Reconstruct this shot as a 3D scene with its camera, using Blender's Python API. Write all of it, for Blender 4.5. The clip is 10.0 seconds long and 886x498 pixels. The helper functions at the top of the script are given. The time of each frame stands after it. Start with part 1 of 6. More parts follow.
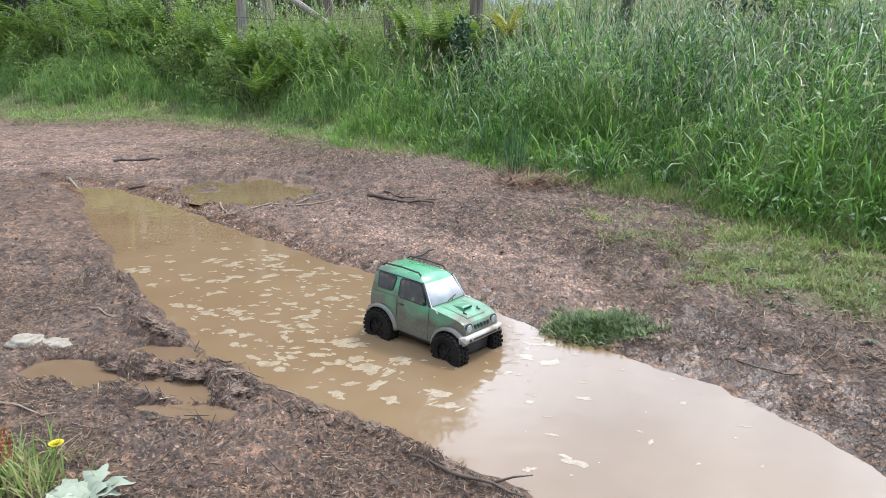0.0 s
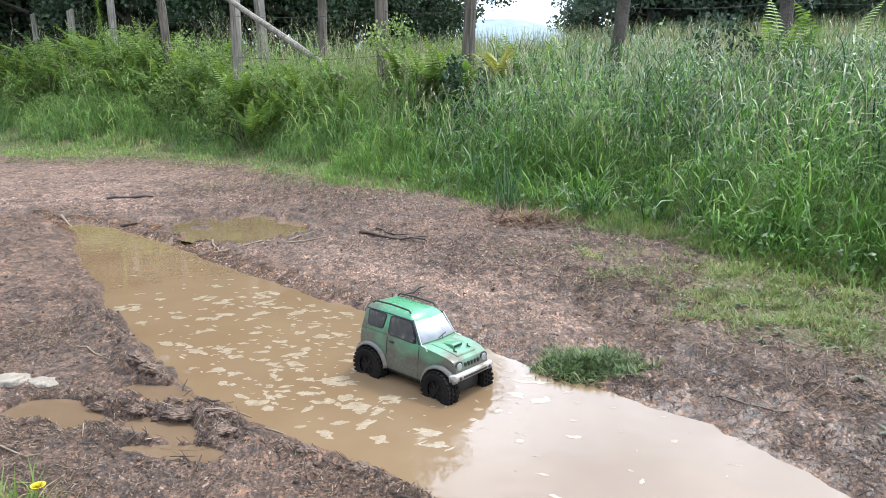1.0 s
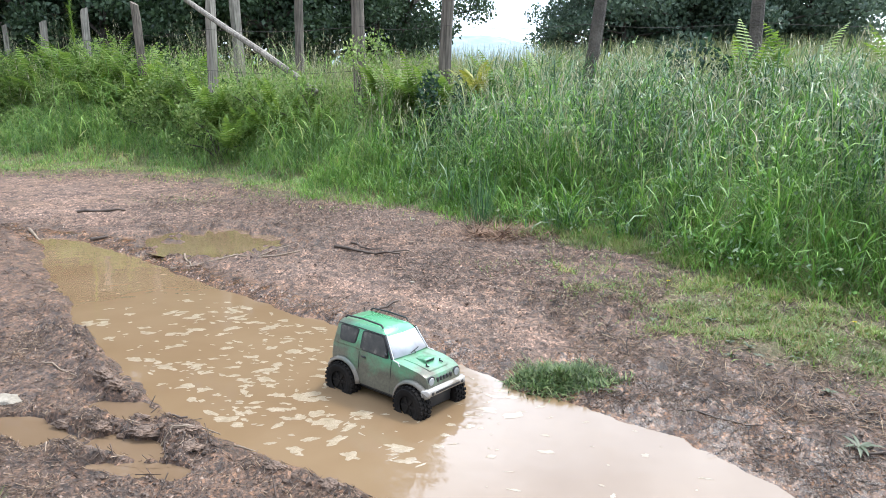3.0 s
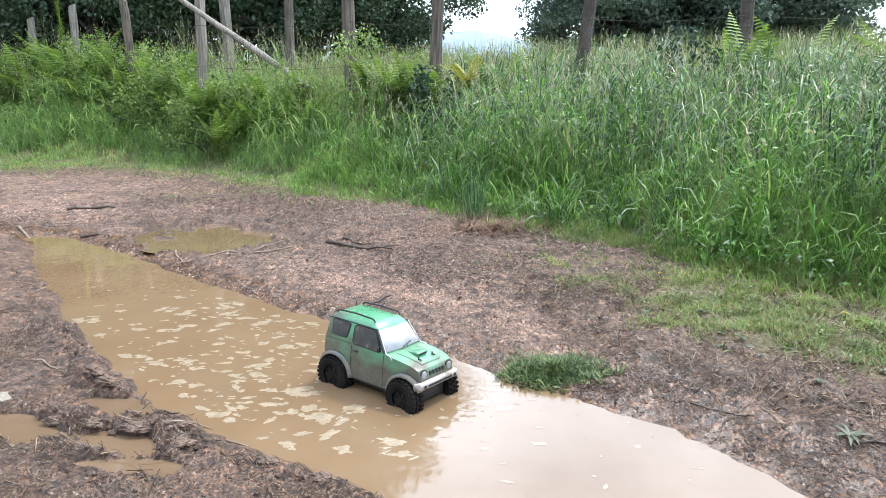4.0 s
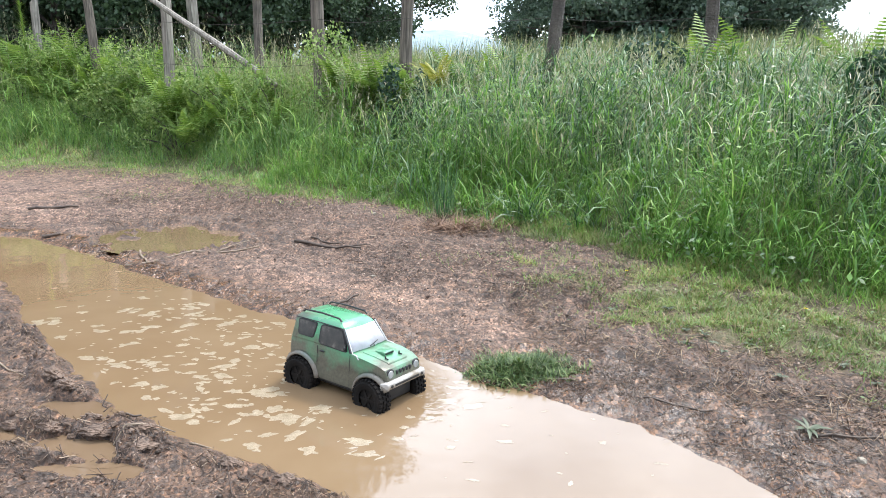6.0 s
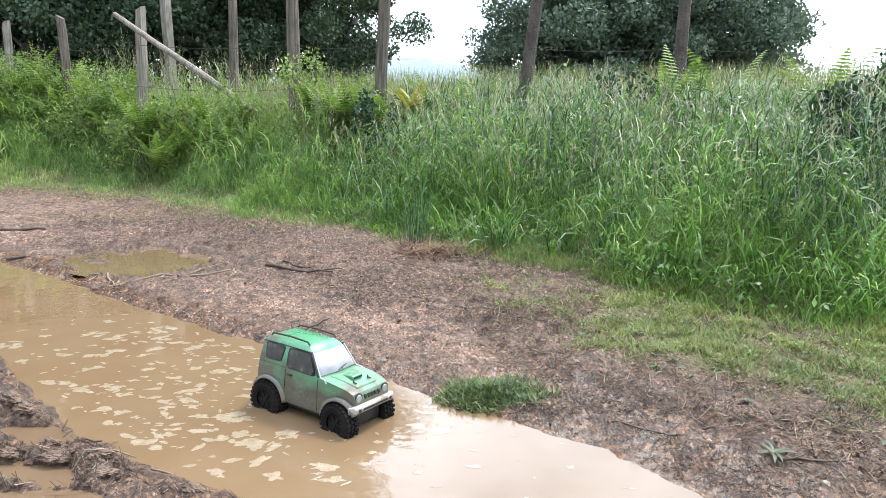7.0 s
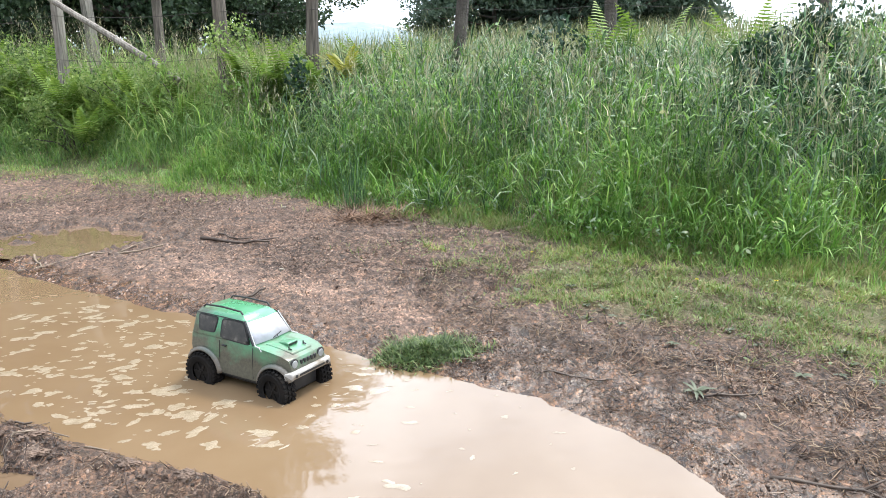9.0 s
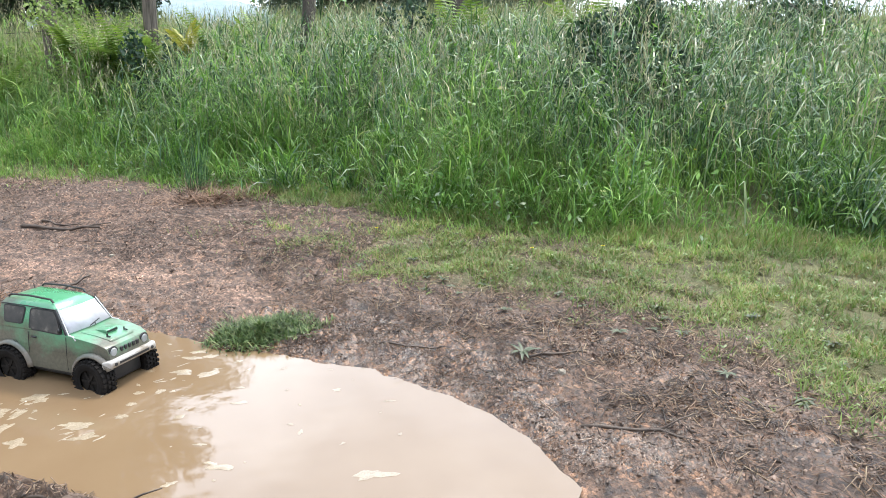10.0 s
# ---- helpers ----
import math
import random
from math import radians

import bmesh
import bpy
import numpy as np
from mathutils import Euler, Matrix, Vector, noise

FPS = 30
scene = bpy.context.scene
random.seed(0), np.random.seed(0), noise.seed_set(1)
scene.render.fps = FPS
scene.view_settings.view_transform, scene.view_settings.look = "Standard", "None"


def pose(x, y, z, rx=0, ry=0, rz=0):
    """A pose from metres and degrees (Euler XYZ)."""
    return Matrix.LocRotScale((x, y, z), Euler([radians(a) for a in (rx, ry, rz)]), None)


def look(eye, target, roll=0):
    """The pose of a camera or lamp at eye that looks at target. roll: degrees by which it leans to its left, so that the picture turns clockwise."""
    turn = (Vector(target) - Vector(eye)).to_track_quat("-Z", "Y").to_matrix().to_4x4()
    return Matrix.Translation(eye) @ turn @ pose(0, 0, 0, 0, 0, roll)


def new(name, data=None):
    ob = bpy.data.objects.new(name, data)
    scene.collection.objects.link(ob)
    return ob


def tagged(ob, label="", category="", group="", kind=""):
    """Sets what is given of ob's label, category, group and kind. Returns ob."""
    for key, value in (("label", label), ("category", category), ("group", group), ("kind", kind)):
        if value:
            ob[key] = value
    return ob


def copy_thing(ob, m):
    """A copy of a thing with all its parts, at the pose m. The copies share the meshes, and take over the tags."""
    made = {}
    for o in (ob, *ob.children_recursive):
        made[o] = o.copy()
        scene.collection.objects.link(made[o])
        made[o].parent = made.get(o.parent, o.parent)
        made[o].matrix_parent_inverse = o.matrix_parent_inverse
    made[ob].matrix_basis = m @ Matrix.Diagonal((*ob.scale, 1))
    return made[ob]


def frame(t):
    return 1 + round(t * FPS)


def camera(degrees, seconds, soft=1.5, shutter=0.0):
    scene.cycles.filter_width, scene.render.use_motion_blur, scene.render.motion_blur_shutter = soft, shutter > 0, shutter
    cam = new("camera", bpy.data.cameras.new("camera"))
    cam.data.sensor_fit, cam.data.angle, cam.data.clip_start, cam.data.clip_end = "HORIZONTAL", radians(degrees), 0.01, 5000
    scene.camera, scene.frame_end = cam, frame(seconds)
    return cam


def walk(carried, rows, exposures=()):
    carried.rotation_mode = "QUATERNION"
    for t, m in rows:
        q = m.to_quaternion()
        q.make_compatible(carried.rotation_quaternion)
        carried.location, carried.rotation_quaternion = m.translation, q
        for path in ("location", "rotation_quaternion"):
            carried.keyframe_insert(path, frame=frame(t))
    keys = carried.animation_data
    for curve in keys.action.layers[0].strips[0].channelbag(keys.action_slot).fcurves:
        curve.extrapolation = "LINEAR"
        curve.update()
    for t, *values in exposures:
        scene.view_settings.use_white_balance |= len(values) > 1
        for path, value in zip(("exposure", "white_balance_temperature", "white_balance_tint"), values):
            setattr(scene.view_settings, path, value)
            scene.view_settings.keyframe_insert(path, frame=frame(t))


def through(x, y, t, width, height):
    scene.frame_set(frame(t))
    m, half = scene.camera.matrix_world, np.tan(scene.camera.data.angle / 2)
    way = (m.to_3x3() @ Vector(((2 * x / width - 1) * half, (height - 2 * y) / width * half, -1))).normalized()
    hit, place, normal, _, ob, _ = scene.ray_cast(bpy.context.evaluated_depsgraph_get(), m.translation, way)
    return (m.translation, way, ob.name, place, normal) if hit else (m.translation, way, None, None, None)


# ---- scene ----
cam = camera(63.4, 10.0, soft=0.6)
PATH = [
    (0, (0.058, 0.151, 0.733), (-0.031, 2.066, 0.163), 0.2),
    (0.5, (0.062, 0.152, 0.734), (-0.007, 2.082, 0.215), 0.2),
    (1, (0.069, 0.149, 0.737), (-0.006, 2.091, 0.264), 0.2),
    (1.5, (0.076, 0.15, 0.74), (0.021, 2.104, 0.315), 0.5),
    (2, (0.076, 0.148, 0.734), (0.038, 2.103, 0.313), 1.1),
    (2.5, (0.079, 0.15, 0.737), (0.058, 2.103, 0.309), 0.9),
    (4, (0.084, 0.152, 0.729), (0.091, 2.102, 0.286), 0.4),
    (4.5, (0.097, 0.161, 0.725), (0.159, 2.104, 0.256), 0.7),
    (5, (0.096, 0.159, 0.722), (0.181, 2.102, 0.256), 1.0),
    (5.5, (0.095, 0.157, 0.73), (0.172, 2.1, 0.26), 0.6),
    (7, (0.112, 0.15, 0.723), (0.263, 2.109, 0.35), 1.4),
    (7.5, (0.118, 0.153, 0.729), (0.326, 2.106, 0.348), 1.6),
    (8, (0.124, 0.151, 0.729), (0.355, 2.102, 0.352), 1.1),
    (8.5, (0.124, 0.148, 0.73), (0.382, 2.088, 0.319), 0.7),
    (9, (0.154, 0.129, 0.716), (0.447, 2.052, 0.25), -0.5),
    (9.5, (0.203, 0.121, 0.705), (0.639, 2.01, 0.215), -0.5),
    (10, (0.247, 0.099, 0.696), (0.882, 1.923, 0.179), -0.1),
]
walk(cam, [(t, look(eye, target, roll)) for t, eye, target, roll in PATH], [(0.0, 0.55, 6200, 10), (0.5, 0.62, 6200, 10), (1.2, 0.72, 6200, 10), (2.5, 0.79, 6200, 10), (5.5, 0.83, 6300, 10), (7.5, 0.84, 6500, 10), (9.2, 0.79, 6550, 10), (10.0, 0.76, 6500, 10)])

# ---- daylight: thin bright cloud, hazy sun ----
SUN_ELEV, SUN_TURN = 60.0, 48.0
world = bpy.data.worlds.new("hazy_sky")
scene.world = world
world.use_nodes = True
wn, wl = world.node_tree.nodes, world.node_tree.links
sky = wn.new("ShaderNodeTexSky")
sky.sky_type, sky.sun_disc = "NISHITA", False
sky.sun_elevation, sky.sun_rotation = radians(SUN_ELEV), radians(SUN_TURN)
cloud = wn.new("ShaderNodeTexNoise")
cloud.inputs["Scale"].default_value, cloud.inputs["Detail"].default_value = 3.4, 7.0
cramp = wn.new("ShaderNodeValToRGB")
cramp.color_ramp.elements[0].position, cramp.color_ramp.elements[0].color = 0.38, (8.6, 10.0, 12.2, 1)
cramp.color_ramp.elements[1].position, cramp.color_ramp.elements[1].color = 0.62, (16.3, 17.7, 19.9, 1)
wl.new(cloud.outputs["Fac"], cramp.inputs["Fac"])
wmix = wn.new("ShaderNodeMix")
wmix.data_type = "RGBA"
wmix.inputs["Factor"].default_value = 0.8
wl.new(sky.outputs["Color"], wmix.inputs["A"])
wl.new(cramp.outputs["Color"], wmix.inputs["B"])
# thin cloud glows towards the sun and is duller away from it
wdir, wdot, wpow = wn.new("ShaderNodeTexCoord"), wn.new("ShaderNodeVectorMath"), wn.new("ShaderNodeMapRange")
wdot.operation = "DOT_PRODUCT"
_a, _e = radians(SUN_TURN), radians(SUN_ELEV)
TOWARDS_SUN = (math.sin(_a) * math.cos(_e), math.cos(_a) * math.cos(_e), math.sin(_e))
wdot.inputs[1].default_value = TOWARDS_SUN
wl.new(wdir.outputs["Generated"], wdot.inputs[0])
wpow.interpolation_type = "SMOOTHSTEP"
wpow.inputs["From Min"].default_value, wpow.inputs["From Max"].default_value = -0.3, 1.0
wpow.inputs["To Min"].default_value, wpow.inputs["To Max"].default_value = 0.55, 1.75
wl.new(wdot.outputs["Value"], wpow.inputs["Value"])
wscale = wn.new("ShaderNodeVectorMath")
wscale.operation = "SCALE"
wl.new(wmix.outputs["Result"], wscale.inputs[0])
wl.new(wpow.outputs["Result"], wscale.inputs["Scale"])
wl.new(wscale.outputs["Vector"], wn["Background"].inputs["Color"])
wn["Background"].inputs["Strength"].default_value = 0.1
sun = new("sun", bpy.data.lights.new("sun", "SUN"))
sun.data.energy, sun.data.angle, sun.data.color = 2.35, radians(9), (1.0, 0.93, 0.80)
sun.matrix_basis = look([8 * c for c in TOWARDS_SUN], (0, 0, 0))

# ---- small tools ----
rng = np.random.default_rng(7)


def part(name, bm, material, parent=None, label=""):
    """Links a bmesh as one mesh object, under its thing if one is given."""
    me = bpy.data.meshes.new(name)
    bm.to_mesh(me)
    bm.free()
    me.materials.append(material)
    ob = new(name, me)
    ob.parent = parent
    return tagged(ob, label)


def smooth(ob):
    ob.data.polygons.foreach_set("use_smooth", [True] * len(ob.data.polygons))
    return ob


def array_mesh(name, verts, faces, material, parent=None, shaded=False):
    """A mesh object from numpy arrays of vertices and of equal-sided faces."""
    me = bpy.data.meshes.new(name)
    verts, faces = np.asarray(verts, np.float32).reshape(-1, 3), np.asarray(faces, np.int32)
    k = faces.shape[1]
    me.vertices.add(len(verts))
    me.vertices.foreach_set("co", verts.ravel())
    me.loops.add(faces.size)
    me.loops.foreach_set("vertex_index", faces.ravel())
    me.polygons.add(len(faces))
    me.polygons.foreach_set("loop_start", np.arange(0, faces.size, k, dtype=np.int32))
    me.update(calc_edges=True)
    if shaded:
        me.polygons.foreach_set("use_smooth", np.ones(len(faces), bool))
    me.materials.append(material)
    ob = new(name, me)
    ob.parent = parent
    return ob


def lattice(i, j, seed):
    h = np.sin(i * 127.1 + j * 311.7 + seed * 74.7) * 43758.5453
    return h - np.floor(h)


def vnoise(x, y, size, seed=0):
    """Smooth value noise, -1 to 1, with features of that size in metres."""
    x, y = np.asarray(x) / size, np.asarray(y) / size
    i, j = np.floor(x), np.floor(y)
    u, v = x - i, y - j
    u, v = u * u * (3 - 2 * u), v * v * (3 - 2 * v)
    a = lattice(i, j, seed) * (1 - u) + lattice(i + 1, j, seed) * u
    b = lattice(i, j + 1, seed) * (1 - u) + lattice(i + 1, j + 1, seed) * u
    return (a * (1 - v) + b * v) * 2 - 1


def fbm(x, y, size, seed=0, octaves=3):
    return sum(vnoise(x, y, size / 2.1 ** k, seed + 13 * k) * 0.55 ** k for k in range(octaves))


def ramp(v, lo, hi):
    v = np.clip((np.asarray(v) - lo) / (hi - lo), 0, 1)
    return v * v * (3 - 2 * v)


# ---- materials ----
def material(name):
    m = bpy.data.materials.new(name)
    m.use_nodes = True
    return m, m.node_tree.nodes, m.node_tree.links, m.node_tree.nodes["Principled BSDF"]


def colour_ramp(n, stops):
    r = n.new("ShaderNodeValToRGB")
    while len(r.color_ramp.elements) < len(stops):
        r.color_ramp.elements.new(0.5)
    for e, (p, c) in zip(r.color_ramp.elements, stops):
        e.position, e.color = p, (*c, 1)
    return r


def noise_node(n, l, scale, detail=4.0, rough=0.55, coords="Object"):
    tc = n.new("ShaderNodeTexCoord")
    t = n.new("ShaderNodeTexNoise")
    t.inputs["Scale"].default_value, t.inputs["Detail"].default_value, t.inputs["Roughness"].default_value = scale, detail, rough
    l.new(tc.outputs[coords], t.inputs["Vector"])
    return t


def mixed(n, l, kind, fac, a, b):
    m = n.new("ShaderNodeMix")
    m.data_type, m.blend_type = "RGBA", kind
    for socket, v in (("Factor", fac), ("A", a), ("B", b)):
        if isinstance(v, (int, float)):
            m.inputs[socket].default_value = v
        elif isinstance(v, tuple):
            m.inputs[socket].default_value = (*v, 1)
        else:
            l.new(v, m.inputs[socket])
    return m.outputs["Result"]


def bump(n, l, bsdf, height, strength, distance):
    b = n.new("ShaderNodeBump")
    b.inputs["Strength"].default_value, b.inputs["Distance"].default_value = strength, distance
    l.new(height, b.inputs["Height"])
    l.new(b.outputs["Normal"], bsdf.inputs["Normal"])


def grained(name, stops, scale, rough=0.8, relief=0.3, depth=0.002, fine=8.0, metal=0.0, coords="Object"):
    """A surface with two scales of mottling and a fine relief."""
    m, n, l, b = material(name)
    big, small = noise_node(n, l, scale, coords=coords), noise_node(n, l, scale * fine, 3.0, coords=coords)
    r = colour_ramp(n, stops)
    l.new(big.outputs["Fac"], r.inputs["Fac"])
    g = colour_ramp(n, [(0.3, (0.6, 0.6, 0.6)), (0.7, (1.0, 1.0, 1.0))])
    l.new(small.outputs["Fac"], g.inputs["Fac"])
    l.new(mixed(n, l, "MULTIPLY", 0.7, r.outputs["Color"], g.outputs["Color"]), b.inputs["Base Color"])
    b.inputs["Roughness"].default_value, b.inputs["Metallic"].default_value = rough, metal
    bump(n, l, b, small.outputs["Fac"], relief, depth)
    return m


def timber(name, dark, light):
    """Weathered wood with cracks and grain running up the post."""
    m, n, l, b = material(name)
    tc, mp = n.new("ShaderNodeTexCoord"), n.new("ShaderNodeMapping")
    mp.inputs["Scale"].default_value = (1.0, 1.0, 0.07)
    l.new(tc.outputs["Object"], mp.inputs["Vector"])
    grain = n.new("ShaderNodeTexNoise")
    grain.inputs["Scale"].default_value, grain.inputs["Detail"].default_value = 75.0, 5.0
    l.new(mp.outputs["Vector"], grain.inputs["Vector"])
    blotch = noise_node(n, l, 6.0, 4.0)
    r = colour_ramp(n, [(0.32, dark), (0.62, light)])
    l.new(grain.outputs["Fac"], r.inputs["Fac"])
    g = colour_ramp(n, [(0.3, (0.5, 0.52, 0.48)), (0.65, (1.0, 1.0, 1.0))])
    l.new(blotch.outputs["Fac"], g.inputs["Fac"])
    l.new(mixed(n, l, "MULTIPLY", 0.8, r.outputs["Color"], g.outputs["Color"]), b.inputs["Base Color"])
    b.inputs["Roughness"].default_value = 0.85
    bump(n, l, b, grain.outputs["Fac"], 0.8, 0.006)
    return m


def leafy(name, stops, through=0.35, rough=0.5):
    """Leaves: a colour for each one, some light passing through."""
    m, n, l, b = material(name)
    geo = n.new("ShaderNodeNewGeometry")
    r = colour_ramp(n, stops)
    l.new(geo.outputs["Random Per Island"], r.inputs["Fac"])
    patch = noise_node(n, l, 2.0, 4.0)
    g = colour_ramp(n, [(0.32, (0.48, 0.54, 0.50)), (0.68, (1.08, 1.05, 1.0))])
    l.new(patch.outputs["Fac"], g.inputs["Fac"])
    col = mixed(n, l, "MULTIPLY", 0.8, r.outputs["Color"], g.outputs["Color"])
    # lit and shadowed tufts imitated by lightening and darkening the colour
    tuft = noise_node(n, l, 10.0, 3.0, 0.6)
    h = colour_ramp(n, [(0.36, (0.6, 0.64, 0.6)), (0.5, (0.95, 0.96, 0.93)), (0.66, (1.3, 1.25, 1.2))])
    l.new(tuft.outputs["Fac"], h.inputs["Fac"])
    col = mixed(n, l, "MULTIPLY", 0.75, col, h.outputs["Color"])
    l.new(col, b.inputs["Base Color"])
    b.inputs["Roughness"].default_value = rough
    b.inputs["Specular IOR Level"].default_value = 0.45
    tr = n.new("ShaderNodeBsdfTranslucent")
    l.new(col, tr.inputs["Color"])
    mix = n.new("ShaderNodeMixShader")
    mix.inputs["Fac"].default_value = through
    l.new(b.outputs["BSDF"], mix.inputs[1])
    l.new(tr.outputs["BSDF"], mix.inputs[2])
    l.new(mix.outputs["Shader"], n["Material Output"].inputs["Surface"])
    return m


def scattered(name, stops, rough=0.7):
    """Loose bits: a colour for each one."""
    m, n, l, b = material(name)
    geo = n.new("ShaderNodeNewGeometry")
    r = colour_ramp(n, stops)
    l.new(geo.outputs["Random Per Island"], r.inputs["Fac"])
    l.new(r.outputs["Color"], b.inputs["Base Color"])
    b.inputs["Roughness"].default_value = rough
    return m


def plain(name, colour, rough=0.5, metal=0.0):
    m, n, l, b = material(name)
    t = noise_node(n, l, 60.0)
    r = colour_ramp(n, [(0.3, tuple(c * 0.75 for c in colour)), (0.7, colour)])
    l.new(t.outputs["Fac"], r.inputs["Fac"])
    l.new(r.outputs["Color"], b.inputs["Base Color"])
    b.inputs["Roughness"].default_value, b.inputs["Metallic"].default_value = rough, metal
    return m


def ground_material():
    """Wet mud, gravelly track and soil, told apart by the wetness and the soil of the plan."""
    m, n, l, b = material("mud_and_gravel")
    wet, soil = n.new("ShaderNodeAttribute"), n.new("ShaderNodeAttribute")
    wet.attribute_name, soil.attribute_name = "wet", "soil"
    grit, mott = noise_node(n, l, 180.0, 4.0, 0.7), noise_node(n, l, 7.0, 5.0, 0.6)
    tc = n.new("ShaderNodeTexCoord")
    chips = n.new("ShaderNodeTexVoronoi")
    chips.inputs["Scale"].default_value, chips.inputs["Randomness"].default_value = 150.0, 1.0
    warp = n.new("ShaderNodeMapping")
    warp.inputs["Scale"].default_value = (1.0, 0.62, 1.0)
    warp.inputs["Rotation"].default_value = (0, 0, 0.5)
    l.new(tc.outputs["Object"], warp.inputs["Vector"])
    l.new(warp.outputs["Vector"], chips.inputs["Vector"])
    sep = n.new("ShaderNodeSeparateColor")
    l.new(chips.outputs["Color"], sep.inputs["Color"])
    chip = colour_ramp(n, [(0.0, (0.26, 0.24, 0.23)), (0.45, (0.76, 0.73, 0.71)), (0.8, (1.2, 1.14, 1.1)), (1.0, (2.1, 1.98, 1.88))])
    l.new(sep.outputs["Red"], chip.inputs["Fac"])
    dry = colour_ramp(n, [(0.3, (0.096, 0.065, 0.050)), (0.5, (0.18, 0.127, 0.102)), (0.72, (0.275, 0.207, 0.17))])
    l.new(grit.outputs["Fac"], dry.inputs["Fac"])
    mud = colour_ramp(n, [(0.3, (0.060, 0.036, 0.021)), (0.5, (0.128, 0.077, 0.046)), (0.72, (0.22, 0.138, 0.086))])
    l.new(grit.outputs["Fac"], mud.inputs["Fac"])
    earth = colour_ramp(n, [(0.3, (0.075, 0.08, 0.028)), (0.7, (0.155, 0.155, 0.06))])
    l.new(mott.outputs["Fac"], earth.inputs["Fac"])
    col = mixed(n, l, "MIX", wet.outputs["Fac"], dry.outputs["Color"], mud.outputs["Color"])
    tone = colour_ramp(n, [(0.28, (0.5, 0.46, 0.42)), (0.5, (0.82, 0.76, 0.70)), (0.72, (1.05, 1.0, 0.96))])
    l.new(mott.outputs["Fac"], tone.inputs["Fac"])
    col = mixed(n, l, "MULTIPLY", 0.9, col, tone.outputs["Color"])
    # shaded gaps and lit tops of small clods, painted by noise
    clod = noise_node(n, l, 24.0, 5.0, 0.7)
    lump = colour_ramp(n, [(0.36, (0.30, 0.28, 0.27)), (0.5, (0.9, 0.88, 0.86)), (0.64, (1.5, 1.44, 1.38))])
    l.new(clod.outputs["Fac"], lump.inputs["Fac"])
    col = mixed(n, l, "MULTIPLY", 0.85, col, lump.outputs["Color"])
    broad = noise_node(n, l, 1.7, 4.0, 0.6)
    stain = colour_ramp(n, [(0.35, (1.0, 0.94, 0.86)), (0.5, (0.95, 0.92, 0.88)), (0.66, (0.74, 0.72, 0.70))])
    l.new(broad.outputs["Fac"], stain.inputs["Fac"])
    col = mixed(n, l, "MULTIPLY", 0.85, col, stain.outputs["Color"])
    col = mixed(n, l, "MULTIPLY", 0.85, col, chip.outputs["Color"])
    packed = n.new("ShaderNodeAttribute")
    packed.attribute_name = "packed"
    pale = mixed(n, l, "MIX", packed.outputs["Fac"], (1.0, 1.0, 1.0), (1.62, 1.70, 1.80))
    col = mixed(n, l, "MULTIPLY", 1.0, col, pale)
    l.new(mixed(n, l, "MIX", soil.outputs["Fac"], col, earth.outputs["Color"]), b.inputs["Base Color"])
    gloss = n.new("ShaderNodeMapRange")
    gloss.inputs["To Min"].default_value, gloss.inputs["To Max"].default_value = 0.9, 0.2
    l.new(wet.outputs["Fac"], gloss.inputs["Value"])
    spots = noise_node(n, l, 11.0, 5.0, 0.6)
    where, soaked = n.new("ShaderNodeMapRange"), n.new("ShaderNodeMapRange")
    where.inputs["From Min"].default_value, where.inputs["From Max"].default_value = 0.43, 0.55
    soaked.inputs["From Min"].default_value, soaked.inputs["From Max"].default_value = 0.6, 0.95
    l.new(spots.outputs["Fac"], where.inputs["Value"])
    l.new(wet.outputs["Fac"], soaked.inputs["Value"])
    film, dryer = n.new("ShaderNodeMath"), n.new("ShaderNodeMath")
    film.operation, dryer.operation = "MULTIPLY", "MULTIPLY_ADD"
    l.new(where.outputs["Result"], film.inputs[0])
    l.new(soaked.outputs["Result"], film.inputs[1])
    l.new(film.outputs["Value"], dryer.inputs[0])
    dryer.inputs[1].default_value = 0.06
    l.new(gloss.outputs["Result"], dryer.inputs[2])
    l.new(dryer.outputs["Value"], b.inputs["Roughness"])
    b.inputs["Specular IOR Level"].default_value = 0.55
    rough = n.new("ShaderNodeMath")
    rough.operation = "MULTIPLY_ADD"
    rough.inputs[1].default_value = 0.6
    l.new(sep.outputs["Green"], rough.inputs[0])
    l.new(grit.outputs["Fac"], rough.inputs[2])
    lumps = noise_node(n, l, 62.0, 5.0, 0.65)
    relief = n.new("ShaderNodeMath")
    relief.operation = "MULTIPLY_ADD"
    relief.inputs[1].default_value = 1.3
    l.new(lumps.outputs["Fac"], relief.inputs[0])
    l.new(rough.outputs["Value"], relief.inputs[2])
    bump(n, l, b, relief.outputs["Value"], 0.8, 0.010)
    calm = n.new("ShaderNodeMapRange")
    calm.inputs["From Min"].default_value = 0.5
    calm.inputs["To Min"].default_value, calm.inputs["To Max"].default_value = 0.8, 0.6
    l.new(wet.outputs["Fac"], calm.inputs["Value"])
    still = n.new("ShaderNodeMath")
    still.operation = "MULTIPLY_ADD"
    l.new(film.outputs["Value"], still.inputs[0])
    still.inputs[1].default_value = -0.3
    l.new(calm.outputs["Result"], still.inputs[2])
    l.new(still.outputs["Value"], b.inputs["Normal"].links[0].from_node.inputs["Strength"])
    return m


